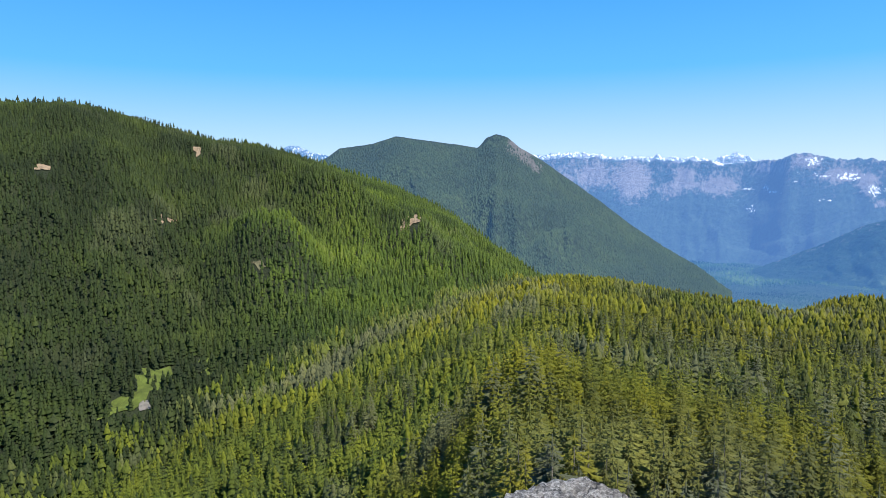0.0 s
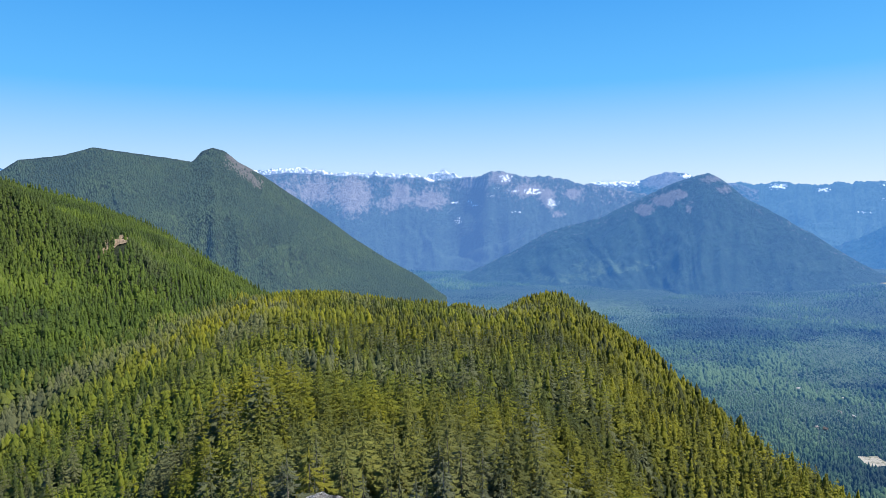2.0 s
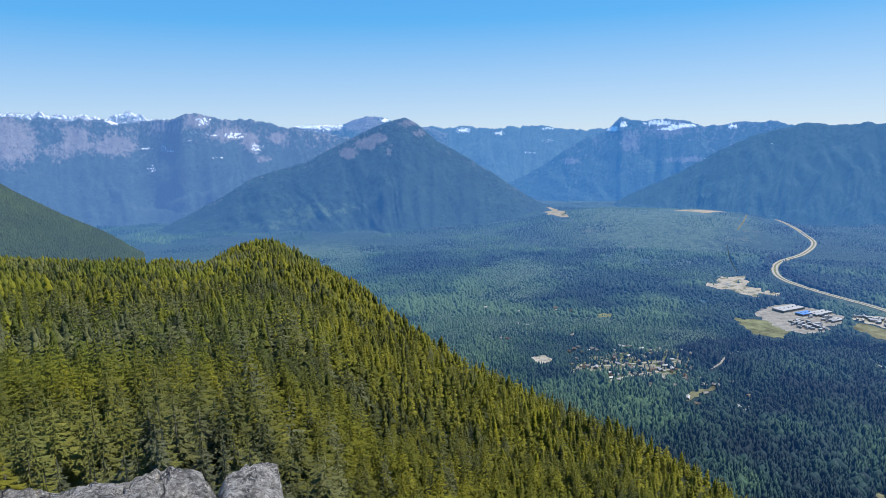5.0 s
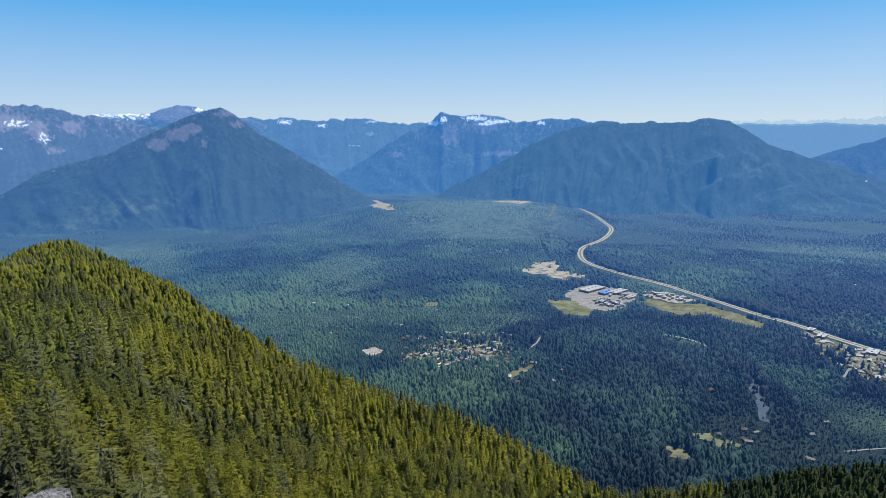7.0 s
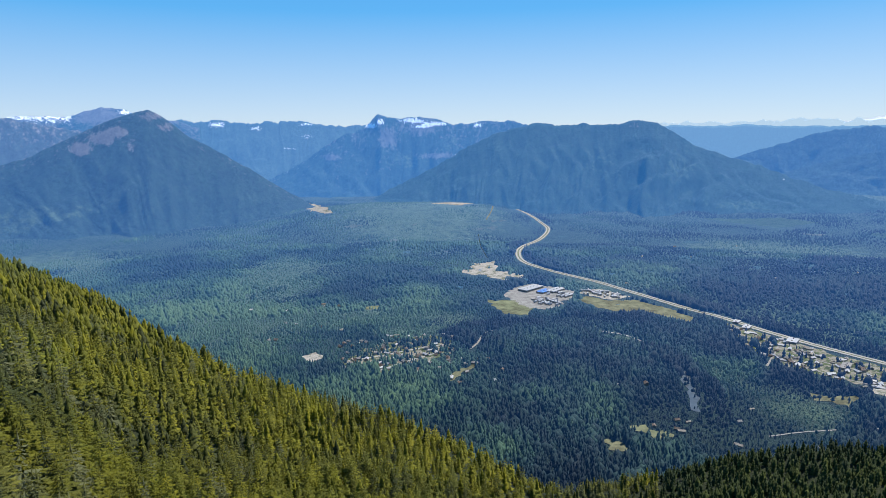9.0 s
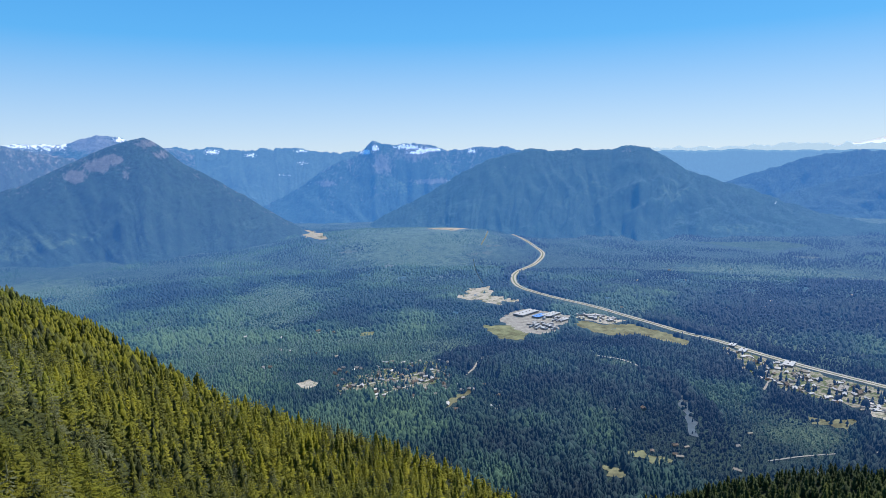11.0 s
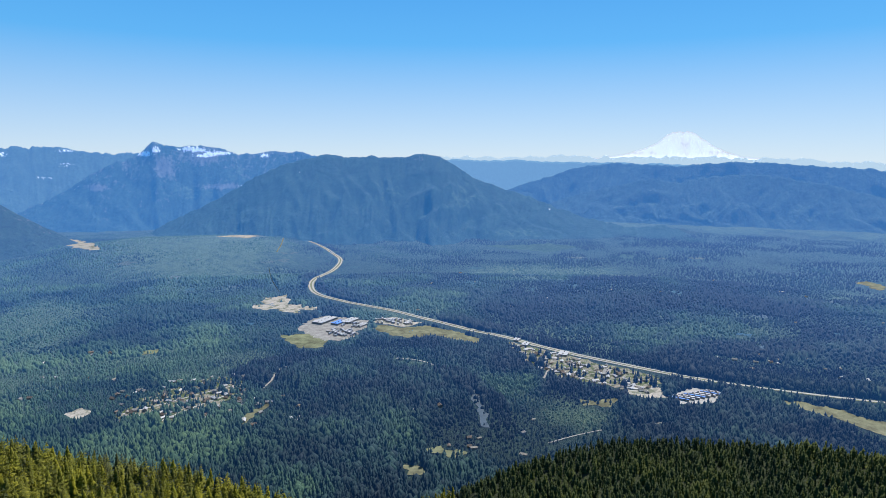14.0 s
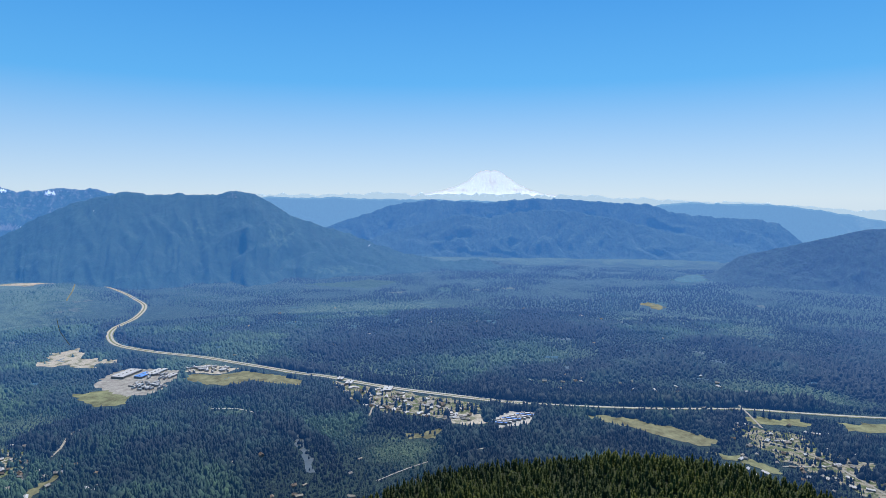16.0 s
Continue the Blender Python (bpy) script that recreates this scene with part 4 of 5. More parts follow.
def curve_points(knots, spacing):
    """Points at even steps on a smooth line through knots."""
    k = [Vector((*p, 0)) for p in knots]
    k = [k[0] * 2 - k[1]] + k + [k[-1] * 2 - k[-2]]
    out = []
    for a, b, c, d in zip(k, k[1:], k[2:], k[3:]):
        steps = max(2, int((c - b).length / spacing))
        for i in range(steps):
            t = i / steps
            out.append(0.5 * (2 * b + (c - a) * t + (2 * a - 5 * b + 4 * c - d) * t * t + (3 * b - a - 3 * c + d) * t ** 3))
    return out + [k[-2]]


def ribbon(name, label, category, line, width, material, offset=0.0, lift=0.8, ragged=0.0, clear=0.0):
    rows = []
    for i, p in enumerate(line):
        d = (line[min(i + 1, len(line) - 1)] - line[max(i - 1, 0)]).normalized()
        side = Vector((-d.y, d.x, 0))
        w = width * (1 + ragged * noise.noise(p * 0.02))
        rows.append((p + side * (offset - w / 2), p + side * (offset + w / 2)))
    co = np.array([(q.x, q.y) for pair in rows for q in pair])
    z = ground_z(*polar(co[:, 0], co[:, 1])) + lift
    me = mesh_from(name, np.column_stack([co, z]), [(2 * i, 2 * i + 1, 2 * i + 3, 2 * i + 2) for i in range(len(rows) - 1)], material)
    if clear:
        for near in (1.0, 0.988, 0.978):
            CLEAR_LINES.append(([(p.x * near, p.y * near) for p in line], clear))
    return tagged(new(name, me), label, category, kind="structure")


HIGHWAY = [(76.6, -6.9), (77.8, -7.4), (78.8, -8.03), (79.55, -8.7), (78.9, -9.55), (77.3, -10.3), (76.95, -10.95), (77.6, -11.65), (80.1, -12.4), (83.8, -13.15), (86.8, -13.9), (91.65, -15.0),
           (94.35, -15.48), (97.55, -16.17), (102.8, -17.0), (107.9, -17.55), (112.0, -17.8), (119.1, -17.73), (123.1, -17.5), (129.3, -16.82), (135.3, -16.37), (142, -15.6)]
hw = curve_points([down(*p) for p in HIGHWAY[:17]], 14.0)
ribbon("verge", "dry grass verge and median of the motorway", "verge", hw, 17, verge, lift=0.9, ragged=0.3, clear=12)
ribbon("road_eastbound", "pale concrete motorway carriageway", "road", hw, 4.8, asphalt, 4.6, 1.2)
ribbon("road_westbound", "pale concrete motorway carriageway", "road", hw, 4.8, asphalt, -4.6, 1.2)


west = curve_points([down(*p) for p in HIGHWAY[16:]], 14.0)
ribbon("verge", "narrow grass verge of the motorway among trees", "verge", west, 10, verge, lift=0.9, ragged=0.3, clear=8.5)
ribbon("road_west", "pale motorway among trees", "road", west, 5.5, asphalt, 0, 1.2)


# rows of taller firs beyond the motorway and along the river, their shade put into a darker tone
SHADED_TALL_LINES.append(([(p.x * 1.03, p.y * 1.03) for p in hw[::4]], 26.0))
SHADED_TALL_LINES.append(([(p.x * 1.03, p.y * 1.03) for p in west[::4]], 16.0))
for row in (((89.0, -18.9), (91.0, -19.6), (92.8, -20.6), (93.9, -22.3), (94.1, -23.6)), ((62.0, -17.0), (66.0, -17.0), (70.0, -16.9), (73.0, -17.3)), ((70.5, -18.0), (73.0, -18.9), (74.6, -19.4)), ((56.0, -14.4), (61.0, -13.9), (66.0, -13.3))):
    SHADED_TALL_LINES.append(([down(*p) for p in row], 22.0))


def side_road(label, points, width=3.0, material=asphalt, clear=4.0):
    return ribbon("road", label, "road", curve_points([down(*p) for p in points], 12.0), width, material, 0, 1.1, 0.1, clear)


side_road("pale cleared power line cut", [(74.8, -6.4), (74.6, -6.96), (74.1, -7.9)], 4, field_tan, 6)
side_road("dark cleared power line cut", [(73.4, -9.19), (73.6, -10.2), (74.2, -11.3)], 2, far_floor, 4)
side_road("narrow asphalt road to the river bridge", [(72.6, -19.3), (73.3, -18.75), (73.6, -18.3), (74.3, -17.75), (75.2, -17.7)], 3.4, street, 4)
side_road("narrow asphalt road between houses", [(61.3, -20.0), (64.3, -19.7), (67.0, -19.3), (70.0, -18.9)], 3)
side_road("narrow asphalt road between houses", [(64.0, -21.0), (66.2, -20.4), (69.5, -19.6)], 3)
side_road("grey town street between houses", [(95.0, -15.9), (98.0, -17.0), (101.5, -17.9), (105.5, -18.3)], 3.2, street, 4)
side_road("grey town street between houses", [(97.6, -17.9), (101.6, -18.7), (105.0, -19.1)], 3.2, street, 4)
side_road("grey town street between houses", [(98.9, -16.5), (98.4, -17.8), (97.9, -18.9)], 3.2, street, 4)
side_road("grey town street between houses", [(129.5, -16.4), (130.6, -17.3), (131.4, -18.0)], 3.2, street, 4)
side_road("grey town street between houses", [(131.5, -18.9), (135.0, -19.4), (138.5, -20.6), (141, -21.6)], 3.2, street, 4)
side_road("grey town street between houses", [(133.0, -20.6), (136.0, -20.0), (139.0, -19.2)], 3.2, street, 4)
side_road("road beside the river", [(98.5, -24.2), (101.3, -23.3), (105.4, -22.2), (109, -21.5)], 2.2, street, 2.6)
side_road("forest road", [(84.4, -17.4), (86.5, -17.6), (88.2, -18.1)], 3, asphalt, 4)

lay("gravel_pit", "pale quarry face and gravel pit", "quarry", [(57.7, -6.3), (58.6, -6.12), (59.3, -6.3), (60.2, -6.8), (60.5, -7.1), (59.2, -6.95), (58.1, -6.55)], gravel, ragged=20, seed=1)
lay("cleared_strip", "long pale strip of cleared ground", "clearing", [(69.2, -6.42), (71.2, -6.34), (74.7, -6.28), (74.9, -6.52), (71.7, -6.62)], gravel, ragged=10, seed=2)
lay("gravel_yard", "pale gravel yard with heaps", "clearing", [(71.6, -12.5), (72.6, -12.2), (73.0, -11.75), (74.6, -11.6), (75.2, -12.0), (74.5, -12.2), (75.6, -12.45), (77.6, -12.8), (77.4, -13.0), (75.8, -12.9), (76.1, -13.25), (74.1, -12.95)], gravel, ragged=16, seed=3, keep=0.03)
lay("works_yard", "grey paved yard round factory halls", "yard", [(75.6, -14.6), (76.9, -13.7), (78.4, -13.55), (82.2, -14.1), (81.3, -14.95), (78.9, -15.0), (78.0, -15.7), (76.6, -15.1)], yard_grey, ragged=8, seed=4)
lay("meadow", "mown green and tan field beside the factory", "field", [(73.9, -14.95), (75.9, -16.2), (77.9, -16.3), (78.3, -15.6), (76.6, -15.05)], field_green, ragged=6, keep=0.0, seed=5)
lay("meadow", "pale green grass field beside the motorway", "field", [(82.2, -14.75), (83.0, -14.5), (84.6, -14.75), (87.2, -14.6), (89.5, -15.0), (93.0, -15.95), (91.3, -16.0), (88.0, -15.4), (86.6, -15.6), (84.2, -15.5)], field_tan, ragged=9, keep=0.0, seed=6)
lay("truck_yard", "pale yard with sheds beside the motorway", "yard", [(82.2, -14.2), (84.1, -13.75), (86.7, -14.35), (85.1, -14.7)], gravel, ragged=5, seed=7)
lay("bare_lot", "pale tan bare building lot", "clearing", [(105.1, -18.8), (107.9, -18.8), (108.7, -19.5), (106.9, -19.8), (105.4, -19.6)], gravel, ragged=4, seed=8)
lay("shed_yard", "grey yard under rows of storage sheds", "yard", [(108.9, -19.2), (110.6, -18.5), (113.0, -18.6), (112.2, -19.6), (109.5, -19.95)], asphalt, ragged=2, seed=9)
lay("meadow", "long tan and green hay field", "field", [(116.3, -18.5), (120.3, -18.4), (125.0, -18.95), (128.3, -19.55), (126.8, -20.0), (120.4, -19.15)], field_tan, ragged=9, keep=0.0, seed=10)
lay("meadow", "bright green field below the spur", "field", [(127.2, -20.35), (130.5, -20.4), (133.5, -21.1), (132.5, -21.2)], field_green, ragged=9, keep=0.0, seed=12)
lay("meadow", "small pale field among distant trees", "field", [(121.6, -8.95), (122.5, -8.8), (123.9, -9.1), (123.1, -9.4)], field_tan, ragged=12, seed=12)
lay("meadow", "green clearing below the mountain, paled by emitted haze", "field", [(92.3, -7.5), (98.0, -7.2), (100.7, -7.4), (98.1, -7.95)], far_field, ragged=20, seed=13)
lay("village_ground", "patchy lawns and yards between village houses", "ground", [(60.6, -20.3), (62.5, -19.1), (66.0, -18.3), (70.3, -18.1), (71.0, -18.9), (69.8, -20.0), (66.5, -21.0), (63.0, -21.3)], town_ground, lift=0.8, ragged=26, seed=41, keep=0.62)
lay("town_ground", "patchy lawns and yards between town houses", "ground", [(94.6, -15.85), (97.4, -16.4), (102.5, -17.25), (107.5, -17.9), (108.3, -18.9), (105.3, -19.2), (101.0, -18.9), (97.5, -18.2), (95.6, -17.2)], town_ground, lift=0.8, ragged=16, seed=42, keep=0.22)
lay("town_ground", "patchy lawns and yards between town houses", "ground", [(128.8, -17.9), (133.5, -18.1), (141.5, -19.6), (142, -22.2), (136.5, -21.0), (131.5, -19.6)], town_ground, lift=0.8, ragged=16, seed=43, keep=0.72)
lay("truck_lot", "grey lot with rows of parked trailers", "yard", [(78.0, -15.05), (80.6, -14.85), (81.2, -15.3), (79.4, -15.75), (78.3, -15.6)], yard_grey, lift=1.05, ragged=4, seed=44)
lay("meadow", "grassy clearing at the forest edge", "field", [(87.3, -25.2), (88.3, -24.8), (91.2, -25.4), (90.2, -25.8)], field_green, ragged=10, keep=0.12, seed=14)
lay("meadow", "small tan clearing with a barn", "field", [(84.4, -26.4), (85.5, -26.2), (87.6, -26.9), (85.8, -27.0)], field_tan, ragged=9, keep=0.0, seed=15)
lay("meadow", "grassy clearing near the town", "field", [(101.2, -20.6), (103.5, -20.3), (104.5, -19.9), (104.0, -20.8), (102.0, -21.0)], field_tan, ragged=12, keep=0.15, seed=16)
lay("meadow", "green field beside the motorway", "field", [(129.8, -17.4), (134.0, -17.0), (135.0, -17.3), (131.0, -17.8)], field_green, ragged=9, keep=0.0, seed=17)
lay("meadow", "green field beside the motorway", "field", [(136.5, -16.8), (140, -16.3), (141, -16.9), (137.5, -17.2)], field_green, ragged=9, keep=0.0, seed=18)
lay("meadow", "tan clearing among houses", "field", [(70.0, -22.0), (71.4, -20.9), (73.2, -20.7), (72.2, -21.4), (71.0, -22.1)], field_tan, ragged=9, keep=0.0, seed=19)
lay("meadow", "reddish bare clearing in the forest", "clearing", [(57.0, -19.3), (58.4, -19.0), (59.2, -19.5), (58.0, -19.8)], gravel, ragged=5, seed=20)
lay("landslip", "bare tan rocky scar on the wooded slope", "clearing", [(-2.6, -2.2), (-2.0, -2.6), (-2.3, -3.1), (-2.9, -3.3), (-4.0, -4.2), (-4.3, -4.15), (-3.2, -3.3), (-2.7, -2.8)], scar_earth, ragged=9, seed=31)
lay("landslip", "bare tan clearing on the wooded slope", "clearing", [(-32.7, 1.75), (-31.6, 2.0), (-31.0, 1.6), (-32.2, 1.4)], scar_earth, ragged=9, seed=32)
lay("landslip", "small bare scar on the wooded slope", "clearing", [(-24.1, -2.6), (-23.2, -2.2), (-22.6, -2.3), (-22.9, -2.6)], scar_earth, ragged=9, seed=33)
lay("landslip", "small bare scar high on the wooded slope", "clearing", [(-20.9, 3.3), (-20.3, 3.5), (-20.4, 2.9), (-20.9, 2.9)], scar_earth, ragged=9, seed=34)
lay("landslip", "mossy rock face on a wooded knoll", "clearing", [(-16.6, -6.1), (-15.7, -6.0), (-15.3, -6.6), (-16.3, -6.9)], mossy_rock, ragged=5, seed=35)
lay("glade", "bright green grassy glade in the forest", "clearing", [(-24.9, -14.0), (-23.6, -14.5), (-24.2, -15.9), (-26.0, -17.2), (-28.6, -18.5), (-27.6, -17.3), (-25.8, -15.6)], glade_grass, ragged=16, seed=36, keep=0.3)
lay("scree", "small patch of grey scree", "clearing", [(-26.0, -16.9), (-25.2, -16.8), (-25.0, -17.3), (-25.9, -17.5)], scree_stone, lift=0.9, ragged=3, seed=37)
lay("glade", "bright green grassy glade in the forest", "clearing", [(-21.3, -14.2), (-20.5, -14.0), (-20.6, -15.2), (-21.4, -15.4)], glade_grass, ragged=5, seed=38, keep=0.3)
lay("meadow", "narrow pale green clearing", "field", [(62.6, -15.35), (64.5, -15.3), (64.6, -15.6), (62.8, -15.65)], field_green, ragged=5, seed=21, keep=0.3)
lay("river", "grey-blue river gap between trees", "river", [(91.2, -20.1), (91.8, -20.1), (92.5, -21.6), (92.9, -23.3), (92.3, -23.1), (91.9, -21.5)], water_m, ragged=7, seed=22, keep=0.04)
lay("lake", "pale blue lake at the foot of the bluff", "lake", [(123.9, -6.85), (125.5, -6.35), (127.4, -6.3), (127.9, -6.6), (125.3, -7.05)], lake_water, lift=2.0, ragged=10, seed=23)


spots = random.Random(21)
for k in range(64):
    ca, ce = spots.uniform(60, 141), -7.9 - 7.2 * spots.random() ** 1.3
    wa, we = spots.uniform(0.25, 0.9), spots.uniform(0.04, 0.14)
    lay("clearing", "small grassy clearing among the valley trees, paled by emitted haze", "clearing", [(ca - wa, ce), (ca, ce + we), (ca + wa, ce + 0.4 * we), (ca + 0.6 * wa, ce - we), (ca - 0.5 * wa, ce - 0.8 * we)],
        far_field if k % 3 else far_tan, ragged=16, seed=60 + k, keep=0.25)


def box(bm, x0, y0, z0, x1, y1, z1):
    v = [bm.verts.new(p) for p in ((x0, y0, z0), (x1, y0, z0), (x1, y1, z0), (x0, y1, z0), (x0, y0, z1), (x1, y0, z1), (x1, y1, z1), (x0, y1, z1))]
    for f in ((0, 3, 2, 1), (4, 5, 6, 7), (0, 1, 5, 4), (1, 2, 6, 5), (2, 3, 7, 6), (3, 0, 4, 7)):
        bm.faces.new([v[i] for i in f])


def gable(bm, lx, ly, z0, rise, over, thick=0.25):
    """Two pitched slabs that meet at a ridge along x."""
    for s in (-1, 1):
        lo, hi = z0 - over * rise / (ly / 2), z0 + rise
        v = [bm.verts.new(p) for p in ((-lx / 2 - over, 0, hi), (lx / 2 + over, 0, hi), (lx / 2 + over, s * (ly / 2 + over), lo), (-lx / 2 - over, s * (ly / 2 + over), lo))]
        w = [bm.verts.new(p.co + Vector((0, 0, thick))) for p in v]
        for f in ((v[0], v[1], v[2], v[3]), (w[3], w[2], w[1], w[0]), (v[0], v[3], w[3], w[0]), (v[3], v[2], w[2], w[3]), (v[2], v[1], w[1], w[2]), (v[1], v[0], w[0], w[1])):
            bm.faces.new(f)


def part(name, bm, material, parent, label=""):
    me = bpy.data.meshes.new(name)
    bmesh.ops.recalc_face_normals(bm, faces=bm.faces)
    bm.to_mesh(me)
    bm.free()
    me.materials.append(material)
    ob = new(name, me)
    ob.parent = parent
    if label:
        tagged(ob, label)
    return ob


def house(label, lx, ly, tall, rise, wall_mat, roof_mat, where):
    ob = tagged(new("house"), label, "house", "houses of the valley")
    bm = bmesh.new()
    box(bm, -lx / 2, -ly / 2, -1.0, lx / 2, ly / 2, tall)
    for s in (-1, 1):
        a = [bm.verts.new(p) for p in ((s * lx / 2, -ly / 2, tall), (s * lx / 2, ly / 2, tall), (s * lx / 2, 0, tall + rise))]
        bm.faces.new(a)
    part("wall", bm, wall_mat, ob)
    bm = bmesh.new()
    gable(bm, lx, ly, tall, rise, 0.4)
    part("roof", bm, roof_mat, ob)
    bm = bmesh.new()
    box(bm, lx * 0.2, -0.35, tall + rise * 0.5, lx * 0.2 + 0.6, 0.35, tall + rise + 0.7)
    part("chimney", bm, wall_mat, ob)
    ob.matrix_world = where
    return ob


def hall(label, lx, ly, tall, roof_mat, where, vents=4, group=""):
    """A flat-roofed industrial hall with a parapet, roof units and loading doors."""
    ob = tagged(new("factory_hall"), label, "building", group)
    bm = bmesh.new()
    box(bm, -lx / 2, -ly / 2, -1.0, lx / 2, ly / 2, tall)
    part("wall", bm, wall_paint, ob)
    bm = bmesh.new()
    box(bm, -lx / 2 - 0.2, -ly / 2 - 0.2, tall + 0.004, lx / 2 + 0.2, ly / 2 + 0.2, tall + 0.5)
    part("roof", bm, roof_mat, ob)
    for k in range(vents):
        bm = bmesh.new()
        cx = (-0.5 + (k + 0.5) / vents) * lx
        box(bm, cx - 1.1, -1.0, tall + 0.5, cx + 1.1, 1.0, tall + 1.6)
        part("roof_unit", bm, roof_grey, ob)
    for k in range(vents):
        bm = bmesh.new()
        cx = (-0.5 + (k + 0.5) / vents) * lx
        box(bm, cx - 1.4, -ly / 2 - 0.1, 0, cx + 1.4, -ly / 2 - 0.003, min(3.0, 0.8 * tall))
        part("loading_door", bm, roof_grey, ob)
    ob.matrix_world = where
    return ob


def stand(az, el, turn, sink=0.0):
    x_, y_ = down(az, el)
    z_ = float(ground_z(*polar(x_, y_)))
    return pose(x_, y_, z_ + 0.9 - sink, 0, 0, turn)


hall("long white-roofed factory hall", 60, 26, 4.3, roof_pale, stand(78.1, -14.0, -25), 5, "factory halls")
hall("blue-roofed factory hall beside the yard", 34, 18, 3.7, roof_blue, stand(79.3, -14.25, -25), 3, "factory halls")
hall("white-roofed factory hall beside the yard", 44, 20, 3.7, roof_pale, stand(80.3, -14.1, -25), 4, "factory halls")
hall("small white-roofed factory hall", 24, 14, 3.1, roof_pale, stand(81.4, -14.5, -25), 2, "factory halls")
hall("grey-roofed warehouse at the field's edge", 30, 12, 2.5, roof_grey, stand(78.7, -14.85, -20), 2, "factory halls")
hall("pale-roofed depot beside the motorway", 30, 12, 2.5, roof_pale, stand(84.0, -14.1, -25), 2, "factory halls")
hall("pale-roofed depot beside the motorway", 22, 10, 2.5, roof_pale, stand(85.5, -14.35, -25), 2, "factory halls")
hall("pale flat-roofed store in the town", 26, 16, 2.8, roof_pale, stand(99.6, -16.75, -20), 2, "town stores")
hall("pale flat-roofed store in the town", 22, 12, 2.8, roof_pale, stand(96.2, -16.1, -20), 2, "town stores")
hall("pale flat-roofed store in the town", 18, 10, 2.8, roof_pale, stand(95.4, -15.75, -20), 2, "town stores")
hall("grey flat-roofed school in the town", 30, 12, 2.8, roof_grey, stand(103.4, -18.1, -20), 3, "town stores")
for k in range(8):
    hall("long low storage shed with a white metal roof", 30, 3.4, 2.6, roof_pale if k % 3 else roof_blue, stand(109.5 + 0.42 * k, -19.62 + 0.125 * k, 60), 3, "storage sheds")

rng = random.Random(5)
HOUSE_LABELS = [("small house with a pale grey roof", 8, 5.5, 2.8, 1.6, wall_paint, roof_pale), ("small house with a dark grey roof", 9, 6, 3, 2, wall_paint, roof_grey),
                ("white house with a weathered roof", 7, 5, 4, 1.6, roof_pale, roof_grey), ("long low house with a light roof", 12, 5.5, 2.6, 1.4, wall_paint, roof_pale),
                ("brown-roofed timber house among trees", 8, 6, 3, 2.2, roof_tan, roof_brown), ("tan house with a brown shingle roof", 9, 6.5, 3.2, 1.8, wall_paint, roof_brown), ("low house with a tan roof", 10, 5, 2.6, 1.3, wall_paint, roof_tan)]
first_houses = [house(*h, stand(a, e, t)) for h, (a, e, t) in zip(HOUSE_LABELS, ((63.0, -20.0, 20), (66.0, -19.9, 70), (68.5, -19.3, 120), (98.0, -17.3, 40), (64.5, -19.2, 10), (97.0, -17.0, 60), (101.0, -17.6, 150)))]
SETTLED = [(60.5, 71.4, -21.4, -18.0, 84), (70.3, 76.6, -22.4, -20.0, 16), (94.8, 107, -19.4, -16.2, 260), (129, 142, -21.8, -17.5, 70), (108, 142, -16.4, -14.6, 20), (84, 140, -13.5, -9.5, 24),
           (53, 62, -18.0, -15.0, 12), (112, 130, -17.2, -15.0, 24), (82, 104, -25.5, -20.0, 12)]
for a0, a1, e0, e1, count in SETTLED:
    for _ in range(count):
        f, g = rng.random(), rng.random()
        a, e = a0 + (a1 - a0) * f, e0 + (e1 - e0) * g
        if a1 == 107 and (e > -15.9 - (a - 94) * 0.17 or e < -17.6 - (a - 94) * 0.17):
            continue
        where = stand(a, e, rng.uniform(0, 180), 0.5)
        if where.translation.xy.length < 620:
            continue
        copy_thing(first_houses[rng.choice((0, 0, 1, 2, 3, 3, 3, 4, 5, 6)) if a1 in (107, 142) else rng.randrange(7)], where @ Matrix.Scale(rng.uniform(0.62, 0.95), 4))
        CLEAR_SPOTS.append((where.translation.x, where.translation.y, rng.uniform(2.5, 5)))

# parked trailers in the yards beside the motorway
trailer = tagged(new("parked_trailer"), "white box trailer parked in a yard", "trailer", "parked trailers")
bm = bmesh.new()
box(bm, -5, -1.25, 1.1, 5, 1.25, 3.9)
part("body", bm, roof_pale, trailer)
bm = bmesh.new()
box(bm, -4.8, -0.9, 0.6, 4.8, 0.9, 1.096)
part("chassis", bm, roof_grey, trailer)
for wx in (-4, -2.8, 3.6):
    for wy in (-1.0, 1.0):
        bm = bmesh.new()
        bmesh.ops.create_cone(bm, cap_ends=True, segments=8, radius1=0.5, radius2=0.5, depth=0.35, matrix=Matrix.Translation((wx, wy, 0.5)) @ Matrix.Rotation(radians(90), 4, "X"))
        part("wheel", bm, roof_brown, trailer, "black rubber wheel")
trailer.matrix_world = stand(82.8, -14.3, 20, -0.4)
lots = [(82.5 + 3.4 * rng.random(), -14.12, 0.22, 20) for _ in range(30)] + [(78.5 + 2.3 * rng.random(), -15.25, 0.28, -30) for _ in range(34)] + [(79.6 + 2.0 * rng.random(), -14.55, 0.2, -25) for _ in range(14)]
for a, e, spread, turn in lots:
    copy_thing(trailer, stand(a, e - 0.06 * (a - 82) + spread * rng.uniform(-1, 1), turn + rng.choice((0, 0, 90)), -0.4))


FINE = [fir(11, 8, k, w, droop=0.22, leaflets=3) for k, w in ((1, 0.25), (2, 0.21), (3, 0.29), (4, 0.23))]
